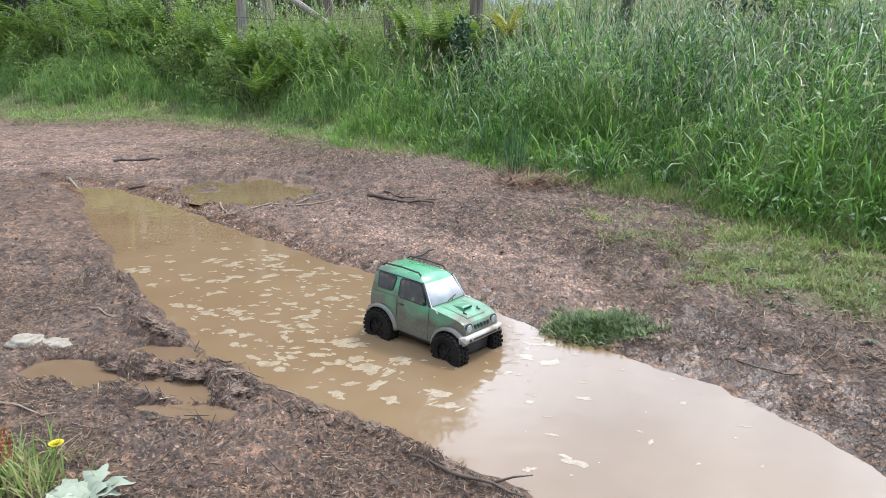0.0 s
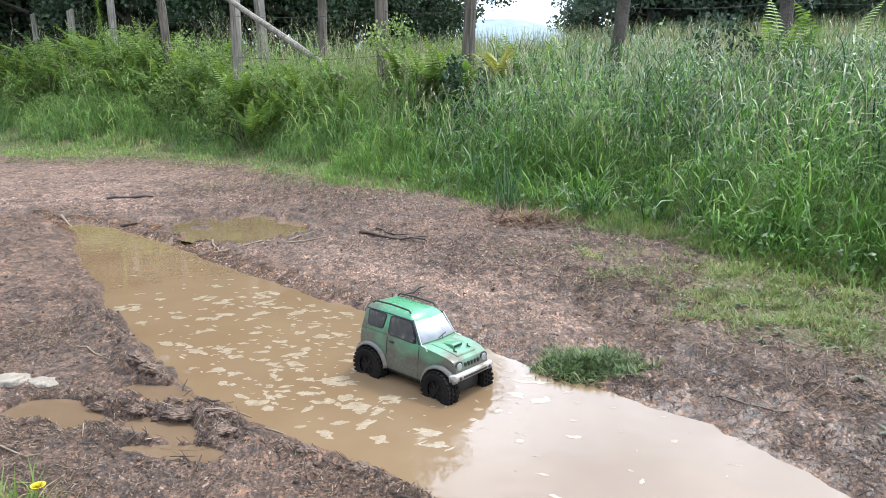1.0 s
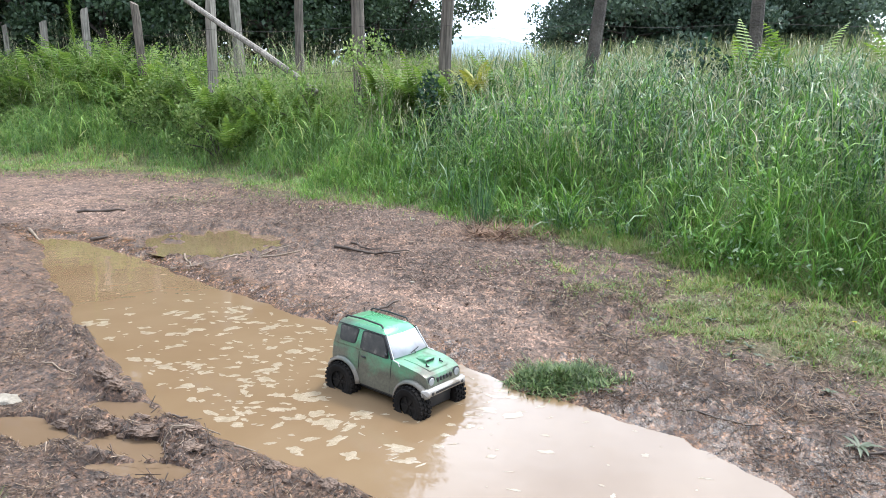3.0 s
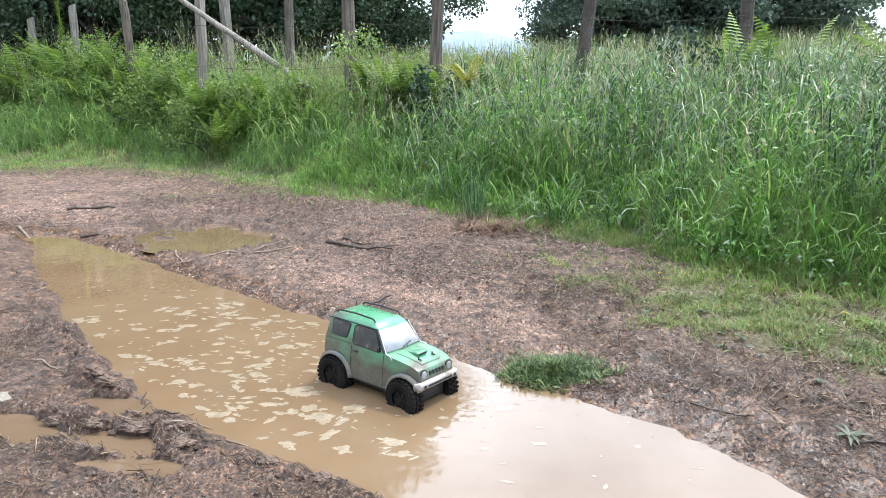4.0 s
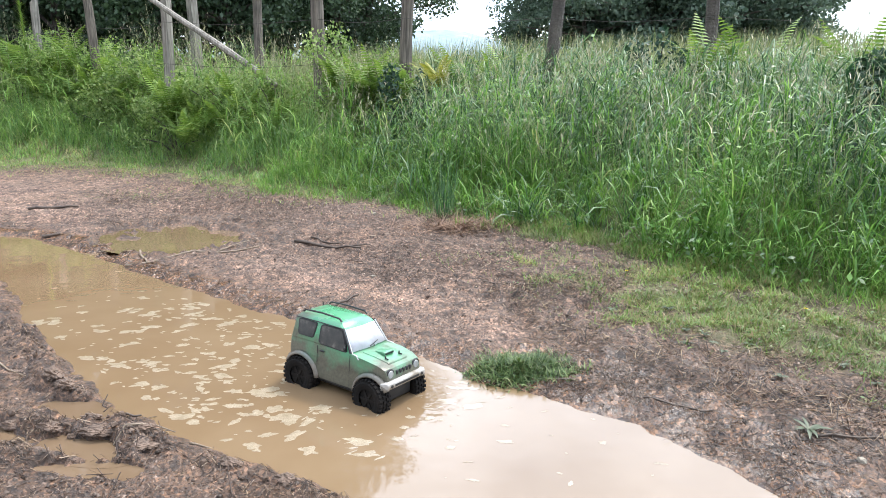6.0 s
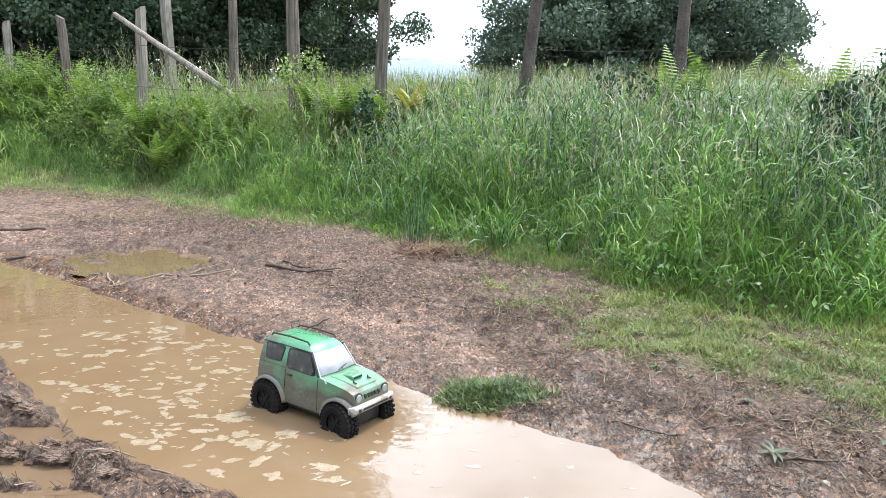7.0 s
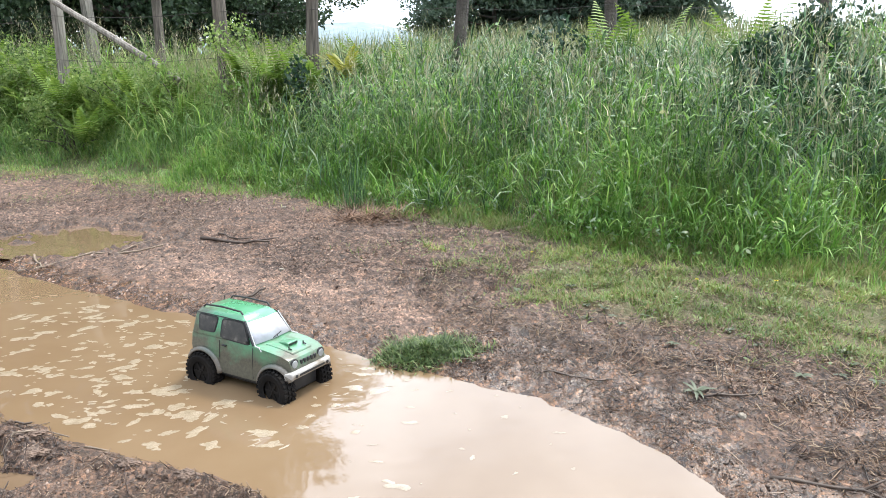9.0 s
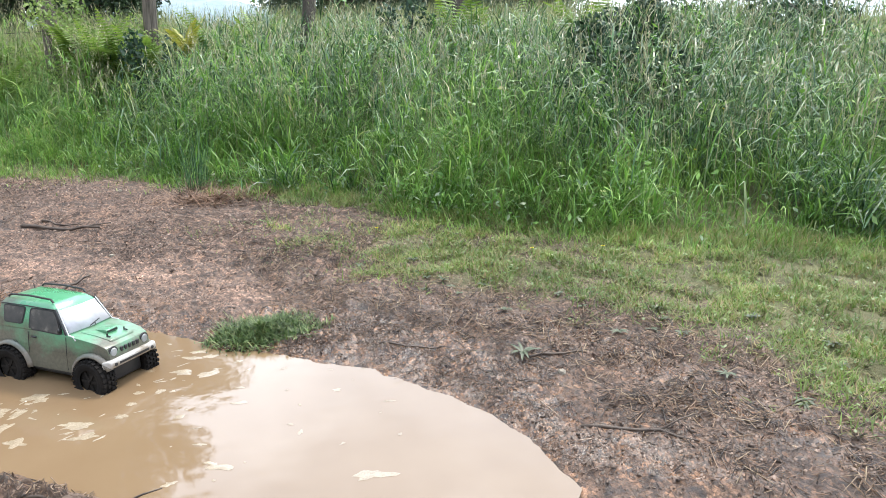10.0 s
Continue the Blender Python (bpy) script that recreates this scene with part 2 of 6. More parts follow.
def water_material(name, thin, thick, ior=1.66):
    """Opaque silty water with a mirror-smooth, faintly rippled top."""
    m, n, l, b = material(name)
    t, s = noise_node(n, l, 2.6, 4.0), noise_node(n, l, 7.0, 2.0)
    r = colour_ramp(n, [(0.3, thin), (0.7, thick)])
    l.new(t.outputs["Fac"], r.inputs["Fac"])
    l.new(r.outputs["Color"], b.inputs["Base Color"])
    b.inputs["Roughness"].default_value, b.inputs["IOR"].default_value = 0.04, ior
    # stirred patch where wheels have passed: short crossing waves that die away
    tc, far, calm = n.new("ShaderNodeTexCoord"), n.new("ShaderNodeVectorMath"), n.new("ShaderNodeMapRange")
    far.operation = "DISTANCE"
    far.inputs[1].default_value = (-0.08, 1.80, 0.0)
    l.new(tc.outputs["Object"], far.inputs[0])
    calm.interpolation_type = "SMOOTHSTEP"
    calm.inputs["From Min"].default_value, calm.inputs["From Max"].default_value = 0.12, 0.55
    calm.inputs["To Min"].default_value, calm.inputs["To Max"].default_value = 1.0, 0.0
    l.new(far.outputs["Value"], calm.inputs["Value"])
    waves = noise_node(n, l, 26.0, 3.0, 0.5)
    stir, total = n.new("ShaderNodeMath"), n.new("ShaderNodeMath")
    stir.operation, total.operation = "MULTIPLY", "MULTIPLY_ADD"
    l.new(waves.outputs["Fac"], stir.inputs[0])
    l.new(calm.outputs["Result"], stir.inputs[1])
    l.new(stir.outputs["Value"], total.inputs[0])
    total.inputs[1].default_value = 0.8
    l.new(s.outputs["Fac"], total.inputs[2])
    bump(n, l, b, total.outputs["Value"], 0.3, 0.004)
    return m


MUD = ground_material()
WATER = water_material("silty_water", (0.165, 0.107, 0.058), (0.202, 0.138, 0.08))
SHALLOW = water_material("shallow_water", (0.125, 0.082, 0.048), (0.16, 0.108, 0.067), 1.45)
FOAM = grained("foam", [(0.3, (0.265, 0.205, 0.135)), (0.7, (0.38, 0.31, 0.22))], 40, 0.14, 0.12, 0.0006)
FOAM.node_tree.nodes["Principled BSDF"].inputs["IOR"].default_value = 1.6
GRASS = leafy("tall_grass", [(0.0, (0.06, 0.155, 0.03)), (0.35, (0.135, 0.30, 0.052)), (0.7, (0.215, 0.40, 0.08)), (0.93, (0.30, 0.46, 0.13)), (1.0, (0.37, 0.38, 0.16))], 0.4, 0.45)
YOUNGGRASS = leafy("young_grass", [(0.0, (0.10, 0.21, 0.035)), (0.5, (0.19, 0.36, 0.06)), (0.9, (0.28, 0.44, 0.10)), (1.0, (0.40, 0.40, 0.17))], 0.42, 0.4)
OLIVEGRASS = leafy("olive_grass", [(0.0, (0.13, 0.26, 0.058)), (0.4, (0.23, 0.41, 0.09)), (0.8, (0.34, 0.50, 0.14)), (1.0, (0.47, 0.49, 0.22))], 0.46, 0.5)
BLUEGRASS = leafy("bank_grass", [(0.0, (0.022, 0.07, 0.030)), (0.4, (0.054, 0.138, 0.056)), (0.8, (0.12, 0.235, 0.10)), (1.0, (0.27, 0.37, 0.20))], 0.27, 0.42)
LAWN = leafy("short_grass", [(0.0, (0.12, 0.20, 0.04)), (0.3, (0.21, 0.315, 0.068)), (0.52, (0.265, 0.36, 0.11)), (0.7, (0.34, 0.335, 0.15)), (1.0, (0.43, 0.31, 0.18))], 0.35)
HAY = leafy("hay_grass", [(0.0, (0.16, 0.22, 0.08)), (0.5, (0.28, 0.32, 0.13)), (1.0, (0.46, 0.44, 0.25))], 0.35)
SOFTGRASS = leafy("soft_grass", [(0.0, (0.11, 0.22, 0.08)), (0.4, (0.19, 0.34, 0.12)), (0.8, (0.30, 0.45, 0.18)), (1.0, (0.42, 0.47, 0.26))], 0.44, 0.5)
SEED = leafy("seed_heads", [(0.0, (0.26, 0.28, 0.15)), (0.6, (0.42, 0.40, 0.26)), (1.0, (0.52, 0.46, 0.34))], 0.3)
WEED = leafy("weed_leaf", [(0.0, (0.07, 0.13, 0.03)), (0.5, (0.13, 0.21, 0.055)), (0.9, (0.22, 0.29, 0.1)), (1.0, (0.34, 0.34, 0.2))], 0.25)
HUMMOCK = leafy("hummock_grass", [(0.0, (0.035, 0.07, 0.018)), (0.45, (0.09, 0.155, 0.04)), (0.8, (0.19, 0.27, 0.08)), (1.0, (0.36, 0.36, 0.18))], 0.28)
FERN = leafy("fern", [(0.0, (0.13, 0.23, 0.035)), (0.6, (0.21, 0.33, 0.055)), (1.0, (0.30, 0.39, 0.09))], 0.4)
YELLOW = leafy("yellowed_fern", [(0.0, (0.30, 0.33, 0.05)), (0.6, (0.46, 0.43, 0.06)), (1.0, (0.56, 0.50, 0.12))], 0.35)
NETTLE = leafy("hedge_leaf", [(0.0, (0.16, 0.26, 0.065)), (0.5, (0.27, 0.39, 0.11)), (1.0, (0.42, 0.50, 0.20))], 0.48)
BRAMBLE = leafy("bramble_leaf", [(0.0, (0.05, 0.11, 0.025)), (0.5, (0.09, 0.18, 0.04)), (1.0, (0.17, 0.26, 0.07))], 0.3)
OAK = leafy("oak_leaf", [(0.0, (0.022, 0.046, 0.026)), (0.5, (0.038, 0.076, 0.04)), (1.0, (0.07, 0.12, 0.06))], 0.2)
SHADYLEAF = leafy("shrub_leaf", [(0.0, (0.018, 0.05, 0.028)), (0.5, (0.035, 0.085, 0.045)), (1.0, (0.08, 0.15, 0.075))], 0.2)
# farther oaks: haze is mixed into the leaf colours, paler than OAK
HAZYLEAF = leafy("hazed_oak_leaf", [(0.0, (0.07, 0.115, 0.085)), (0.5, (0.12, 0.18, 0.13)), (1.0, (0.19, 0.26, 0.18))], 0.36)
DARKLEAF = leafy("shade_leaf", [(0.0, (0.034, 0.062, 0.036)), (0.5, (0.062, 0.108, 0.056)), (1.0, (0.11, 0.17, 0.085))], 0.27)
BARK = grained("bark", [(0.3, (0.055, 0.045, 0.038)), (0.7, (0.13, 0.11, 0.09))], 9, 0.9, 0.9, 0.012)
POSTWOOD = timber("weathered_wood", (0.055, 0.045, 0.036), (0.19, 0.157, 0.127))
PALEWOOD = timber("split_stake_wood", (0.12, 0.105, 0.088), (0.32, 0.29, 0.245))
STICK = grained("wet_stick", [(0.3, (0.045, 0.03, 0.022)), (0.7, (0.12, 0.085, 0.06))], 40, 0.6, 0.6, 0.002)
PALESTICK = grained("stripped_stick", [(0.3, (0.16, 0.115, 0.078)), (0.7, (0.31, 0.24, 0.17))], 40, 0.7, 0.5, 0.002)
LITTER = scattered("plant_litter", [(0.0, (0.022, 0.013, 0.009)), (0.35, (0.06, 0.036, 0.024)), (0.65, (0.105, 0.062, 0.04)), (0.9, (0.19, 0.125, 0.085)), (1.0, (0.36, 0.27, 0.19))], 0.55)
CRUMB = scattered("mud_crumb", [(0.0, (0.03, 0.019, 0.012)), (0.6, (0.062, 0.040, 0.027)), (1.0, (0.11, 0.072, 0.05))], 0.55)
HUMUS = scattered("dark_humus", [(0.0, (0.018, 0.012, 0.009)), (0.35, (0.055, 0.036, 0.024)), (0.6, (0.15, 0.088, 0.052)), (0.85, (0.22, 0.137, 0.08)), (1.0, (0.36, 0.27, 0.17))], 0.5)
# silvery highlights on blades and leaves, put into a paler green
SILVERGRASS = leafy("highlight_blade", [(0.0, (0.17, 0.27, 0.14)), (0.6, (0.26, 0.35, 0.21)), (1.0, (0.36, 0.41, 0.26))], 0.25, 0.42)
GRIT = scattered("earth_grains", [(0.0, (0.026, 0.015, 0.010)), (0.3, (0.066, 0.039, 0.026)), (0.6, (0.145, 0.099, 0.075)), (0.93, (0.235, 0.172, 0.136)), (1.0, (0.31, 0.23, 0.178))], 0.9)
DEADSTALK = scattered("dead_stalk", [(0.0, (0.05, 0.028, 0.018)), (0.5, (0.16, 0.085, 0.05)), (1.0, (0.33, 0.20, 0.12))], 0.6)
WETBIT = scattered("soaked_bit", [(0.0, (0.02, 0.013, 0.009)), (0.7, (0.06, 0.038, 0.026)), (1.0, (0.14, 0.095, 0.068))], 0.5)
MULCH = scattered("stalk_mulch", [(0.0, (0.03, 0.018, 0.012)), (0.4, (0.085, 0.052, 0.034)), (0.75, (0.195, 0.127, 0.082)), (1.0, (0.38, 0.28, 0.185))], 0.7)
GRAVEL = scattered("gravel", [(0.0, (0.10, 0.068, 0.05)), (0.5, (0.18, 0.127, 0.097)), (1.0, (0.28, 0.21, 0.17))], 0.85)
STONE = grained("pale_stone", [(0.3, (0.24, 0.205, 0.155)), (0.7, (0.37, 0.325, 0.26))], 22, 0.85, 0.7, 0.006)
FELT = leafy("felted_leaf", [(0.0, (0.28, 0.31, 0.24)), (1.0, (0.40, 0.43, 0.35))], 0.15, 0.95)
PETAL = leafy("yellow_petal", [(0.0, (0.75, 0.56, 0.02)), (1.0, (0.85, 0.70, 0.05))], 0.3)
SORREL = leafy("sorrel", [(0.0, (0.30, 0.10, 0.04)), (1.0, (0.45, 0.20, 0.09))], 0.3)
WIRE = plain("fence_wire", (0.07, 0.062, 0.055), 0.75, 0.2)
# pale blue of distance haze stands in place of the wood's green
HILL = grained("haze_blue_hill", [(0.3, (0.20, 0.27, 0.30)), (0.7, (0.28, 0.35, 0.38))], 0.02, 1.0, 0.0, 0.1)

# ---- the ground: one sheet, with the flooded rut, the bank and the field behind ----
RUT, ALONG, ACROSS = (-1.8, 3.5), (0.755, -0.656), (0.656, 0.755)
# stations of the flooded rut: metres along, near edge, far edge
STATIONS = np.array([(-0.15, -0.02, 0.0), (0.0, -0.06, 0.10), (0.45, -0.21, 0.11), (0.95, -0.32, 0.10), (1.35, -0.47, 0.095), (1.65, -0.49, 0.10),
                     (1.95, -0.54, 0.11), (2.3, -0.55, 0.13), (2.5, -0.53, 0.13), (2.65, -0.49, 0.10), (2.85, -0.47, 0.13), (3.0, -0.46, 0.14),
                     (3.12, -0.44, 0.125), (3.25, -0.42, 0.085), (3.38, -0.39, 0.03), (3.5, -0.34, -0.05), (3.6, -0.26, -0.17)])
# small pools: centre, half-lengths, turn in degrees, water level
POOLS = [(-0.99, 3.50, 0.37, 0.33, -15, 0.012), (-0.83, 1.57, 0.13, 0.05, -12, 0.0055), (-0.585, 1.505, 0.11, 0.042, -22, 0.005), (-0.51, 1.415, 0.09, 0.036, -10, 0.0045), (-0.655, 1.68, 0.09, 0.036, -28, 0.005)]
# ridges of churned mud: two ends, width, height
RIDGES = [(-0.82, 1.84, -0.67, 1.72, 0.026, 0.032), (-0.78, 1.60, -0.62, 1.555, 0.022, 0.024), (-0.62, 1.555, -0.42, 1.53, 0.022, 0.025), (-0.70, 1.66, -0.50, 1.60, 0.02, 0.018),
          (-0.66, 1.465, -0.40, 1.475, 0.03, 0.02), (-0.30, 1.45, -0.02, 1.27, 0.03, 0.016), (-0.02, 1.27, 0.16, 1.10, 0.028, 0.015),
          (-1.25, 2.45, -0.95, 2.02, 0.05, 0.03), (-1.0, 2.15, -0.85, 1.92, 0.03, 0.03)]
EDGE_X = [-14, -8, -3.7, -2.7, -1.7, -1.1, -0.5, -0.1, 0.3, 0.6, 0.92, 1.02, 1.27, 1.7, 2.4, 4.0, 9.0, 30.0]
EDGE_Y = [15, 9.6, 6.1, 5.95, 5.5, 4.85, 4.45, 4.35, 3.68, 3.5, 3.25, 2.85, 2.55, 2.15, 1.8, 0.9, -2.5, -16.0]


def rut(x, y):
    dx, dy = x - RUT[0], y - RUT[1]
    return dx * ALONG[0] + dy * ALONG[1], dx * ACROSS[0] + dy * ACROSS[1]


def from_rut(s, n):
    return RUT[0] + s * ALONG[0] + n * ACROSS[0], RUT[1] + s * ALONG[1] + n * ACROSS[1]


def shore(x, y):
    """Metres outside the flooded rut's edge (negative: in the water), and the place across it."""
    s, n = rut(x, y)
    near, far = np.interp(s, STATIONS[:, 0], STATIONS[:, 1]), np.interp(s, STATIONS[:, 0], STATIONS[:, 2])
    past = np.maximum(np.maximum(STATIONS[0, 0] - s, s - STATIONS[-1, 0]), 0)
    inside = np.maximum(near - n, n - far) * 0.9
    return np.where(past > 0, np.maximum(inside, past), inside) + 0.016 * fbm(x, y, 0.16, 3), s, n


def into_bank(x, y):
    """Metres past the foot of the grown bank."""
    return (y - np.interp(x, EDGE_X, EDGE_Y) + 0.07 * fbm(x, y, 0.5, 21)) * 0.85


def lawn_edge(y):
    """Where the trodden grass begins, across the track."""
    return np.interp(y, [-30, -8, -2, 0.5, 0.9, 1.1, 1.5, 1.75, 1.9, 2.02, 2.2, 2.5, 2.8, 3.0, 3.4], [26, 7.5, 2.9, 1.46, 1.40, 1.36, 1.30, 1.16, 1.0, 0.84, 0.68, 0.70, 0.78, 0.88, 0.8])


def packed_gravel(x, y):
    """Where wheels have pressed the pale gravel hard: a strip beside the rut and the track's far end."""
    d, s, n = shore(x, y)
    strip = np.exp(-((n - 0.42) / 0.16) ** 2) * ramp(s, 0.9, 1.5) * (1 - ramp(s, 2.55, 2.85))
    end = ramp(-x, 1.3, 2.1) * ramp(y, 3.5, 4.2) * ramp(-into_bank(x, y), 0.15, 0.5)
    return np.maximum(np.maximum(strip, end), 0.6 * silty_flat(x, y)) * np.clip(0.85 + 0.5 * fbm(x, y, 0.25, 44), 0, 1)


def silty_flat(x, y):
    """Smooth washed silt beside the rut's far end, with little litter on it."""
    return ramp(-x, 0.95, 1.45) * ramp(y, 2.1, 2.7) * ramp(-into_bank(x, y), 0.1, 0.4) * np.clip(0.75 + 0.9 * fbm(x, y, 0.4, 45), 0, 1)


def pool_depth(x, y):
    depth = np.full(np.shape(x), -1.0)
    for cx, cy, a, b, turn, level in POOLS:
        c, s = math.cos(radians(turn)), math.sin(radians(turn))
        u, v = ((x - cx) * c + (y - cy) * s) / a, (-(x - cx) * s + (y - cy) * c) / b
        depth = np.maximum(depth, 1 - np.hypot(u, v) + 0.34 * fbm(x, y, 0.07, 5))
    return depth


def height(x, y):
    x, y = np.asarray(x, float), np.asarray(y, float)
    d, s, n = shore(x, y)
    lip = np.where(n < -0.1, 0.017, 0.028) * np.where(s > 2.6, 0.7, 1.0)
    rise = lip * (1 - np.exp(-np.maximum(d, 0) / 0.08)) + 0.045 * ramp(n, 0.35, 1.5)
    z = np.where(d > 0, rise, -0.05 * (1 - np.exp(np.minimum(d, 0) / 0.08)))
    rough = ramp(d, -0.03, 0.08)
    z = z + rough * (0.007 * fbm(x, y, 0.35, 8) + 0.0065 * fbm(x, y, 0.07, 9) + 0.005 * fbm(x, y, 0.034, 10, 2) + 0.004 * fbm(x, y, 0.019, 12, 2))
    z = np.where(d > 0.03, np.maximum(z, 0.007 + 0.003 * fbm(x, y, 0.05, 11)), z)
    z = z - 0.10 * ramp(pool_depth(x, y), -0.3, 0.6) * 0.6
    for x0, y0, x1, y1, w, h in RIDGES:
        ux, uy = x1 - x0, y1 - y0
        u = np.clip(((x - x0) * ux + (y - y0) * uy) / (ux * ux + uy * uy), 0, 1)
        r = np.hypot(x - x0 - u * ux, y - y0 - u * uy) + 0.012 * fbm(x, y, 0.05, 14)
        z = z + h * np.exp(-(r / w) ** 2) * (0.7 + 0.55 * fbm(x, y, 0.03, 15))
    z = np.where(d < -0.02, np.minimum(z, 0.007 + 0.009 * fbm(x, y, 0.05, 16)), z)
    e = into_bank(x, y)
    z = z + 0.16 * np.clip(e, 0, 2.4) * ramp(e, -0.1, 0.6) + 0.085 * np.clip(e - 2.4, 0, 12) + 0.02 * np.clip(e - 14.4, 0, 400)
    return z + 0.05 * fbm(x, y, 1.4, 30) * ramp(e, 0, 1.5)


def spread(points):
    """Grid lines: (end, step) pairs from the first value on."""
    out, at = [], points[0][0]
    for (a, step), (b, _) in zip(points, points[1:]):
        out += list(np.arange(a, b - step * 0.5, step))
    return np.array(out + [points[-1][0]])


gx = np.concatenate([-np.geomspace(1500, 8, 22), spread([(-7.5, 0.12), (-2.4, 0.03), (-1.6, 0.0072), (1.7, 0.03), (3.2, 0.12), (7.5, 0.5)]), np.geomspace(8, 1500, 22)])
gy = np.concatenate([-np.geomspace(1500, 4, 20), spread([(-3.5, 0.25), (0.5, 0.03), (0.85, 0.0072), (2.7, 0.018), (4.4, 0.06), (8, 0.2), (17, 0.8)]), np.geomspace(18, 1500, 24)])
GX, GY = np.meshgrid(gx, gy)
GZ = height(GX, GY)
idx = np.arange(GX.size).reshape(GX.shape)
ground = array_mesh("ground", np.stack([GX, GY, GZ], -1), np.stack([idx[:-1, :-1], idx[:-1, 1:], idx[1:, 1:], idx[1:, :-1]], -1).reshape(-1, 4), MUD, None, True)
tagged(ground, "churned brown mud track beside a grassy bank", "ground", kind="structure")
d_, s_, n_ = shore(GX, GY)
wet_ = np.clip(1.15 - ramp(d_, 0.02, np.where(n_ > 0, np.where(s_ > 2.6, 0.6, 0.2), 0.9)) + 0.25 * fbm(GX, GY, 0.3, 40), 0, 1)
wet_ = np.maximum(wet_, 0.7 * ramp(pool_depth(GX, GY), -0.9, 0.0))
wet_ = np.maximum(wet_, 0.95 * np.exp(-((GX - lawn_edge(GY) + 0.12) / 0.17) ** 2) * ramp(-GY, -2.6, -1.9))
soil_ = np.clip(np.maximum(ramp(into_bank(GX, GY), -0.25, 0.25), 0.8 * ramp(GX - lawn_edge(GY), 0.0, 0.3) * (GY < 3.6)), 0, 1)
wet_ = np.where(n_ < -0.1, np.minimum(wet_, 0.72), wet_) * (1 - soil_)
packed_ = packed_gravel(GX, GY)
for key, v in (("wet", wet_), ("soil", soil_), ("packed", packed_)):
    at = ground.data.attributes.new(key, "FLOAT", "POINT")
    at.data.foreach_set("value", v.astype(np.float32).ravel())


def sheet(name, outline, z, label, mat):
    """A level sheet of water inside an outline."""
    bm = bmesh.new()
    bm.faces.new([bm.verts.new((x, y, z)) for x, y in outline])
    return tagged(part(name, bm, mat), label, "puddle", kind="structure")


near_bank = [from_rut(s, a - 0.05) for s, a, b in STATIONS]
far_bank = [from_rut(s, b + 0.05) for s, a, b in STATIONS]
sheet("water", near_bank + far_bank[::-1], 0.0, "long brown muddy puddle reflecting the sky", WATER)
for cx, cy, a, b, turn, level in POOLS:
    c, s = math.cos(radians(turn)), math.sin(radians(turn))
    reach = 1.08 if a > 0.3 else 1.4
    sheet("water", [(cx + reach * (a * math.cos(q) * c - b * math.sin(q) * s), cy + reach * (a * math.cos(q) * s + b * math.sin(q) * c)) for q in [k * math.pi / 16 for k in range(32)]],
          level, "small shallow pool of brown water in the mud", SHALLOW)


# ---- growing things ----
def ribbons(roots, tall, wide, heading, lean, droop, segs=4, base=0.7):
    """Grass blades: each a tapering ribbon that rises from its root, leans and droops over. Arrays of one value a blade."""
    k = len(roots)
    u = np.linspace(0, 1, segs + 1)
    ang = lean[:, None] + droop[:, None] * ((u[:-1] + u[1:]) / 2)[None, :] ** 2.1
    step = (tall / segs)[:, None]
    out = np.concatenate([np.zeros((k, 1)), np.cumsum(np.sin(ang) * step, 1)], 1)
    up = np.concatenate([np.zeros((k, 1)), np.cumsum(np.cos(ang) * step, 1)], 1)
    w = wide[:, None] * (base + (1 - base) * np.minimum(u * 4, 1))[None, :] * (1 - u ** 2.2)[None, :] / 2 + 0.0002
    cx, cy = np.cos(heading)[:, None], np.sin(heading)[:, None]
    mid = np.stack([roots[:, :1] + out * cx, roots[:, 1:2] + out * cy, roots[:, 2:3] + up], -1)
    twist = rng.uniform(-0.9, 0.9, (k, 1))
    sx, sy = -np.sin(heading)[:, None] * np.cos(twist) + cx * np.sin(twist) * 0.5, cx * np.cos(twist) + np.sin(heading)[:, None] * np.sin(twist) * 0.5
    side = np.stack([sx * w, sy * w, np.sin(twist) * w * 0.6], -1)
    verts = np.stack([mid - side, mid + side], 2).reshape(k, -1, 3)
    a = np.arange(segs) * 2
    quad = np.stack([a, a + 1, a + 3, a + 2], -1)
    faces = (np.arange(k) * 2 * (segs + 1))[:, None, None] + quad[None]
    return verts.reshape(-1, 3), faces.reshape(-1, 4)


def joined(pieces):
    verts, faces, at = [], [], 0
    for v, f in pieces:
        verts.append(v)
        faces.append(f + at)
        at += len(v)
    return np.concatenate(verts), np.concatenate(faces)


def on_ground(x, y, sink=0.005):
    return np.stack([x, y, height(x, y) - sink], -1)


def sown(count, x0, x1, y0, y1, chance):
    """Random places in a rectangle, kept by the chance at each."""
    x, y = rng.uniform(x0, x1, count), rng.uniform(y0, y1, count)
    keep = rng.random(count) < chance(x, y)
    return x[keep], y[keep]


def seen_sector(x, y, margin=0.0):
    """The wedge of land that lies ahead of the track's bend."""
    return (x > -0.72 * y - 0.4 - margin) & (x < 1.35 * y + 0.4 + margin)


def bank_growth(x, y):
    """How tall the grass of the bank stands, metres."""
    e = into_bank(x, y)
    left = ramp(-x, 0.2, 1.6)
    side = ramp(x / np.maximum(y, 0.5), 0.42, 0.62)
    steep = np.clip(0.08 + 0.36 * ramp(e, -0.05, 0.75) + 0.13 * e, 0, 0.50 + 0.06 * side)
    gentle = 0.06 + 0.07 * ramp(e, 0.0, 0.5) + 0.56 * ramp(e, 0.22, 1.0)
    return (steep * (1 - left) + gentle * left) * (1 + 0.24 * fbm(x, y, 0.7, 51) + 0.22 * fbm(x, y, 0.16, 52, 2))


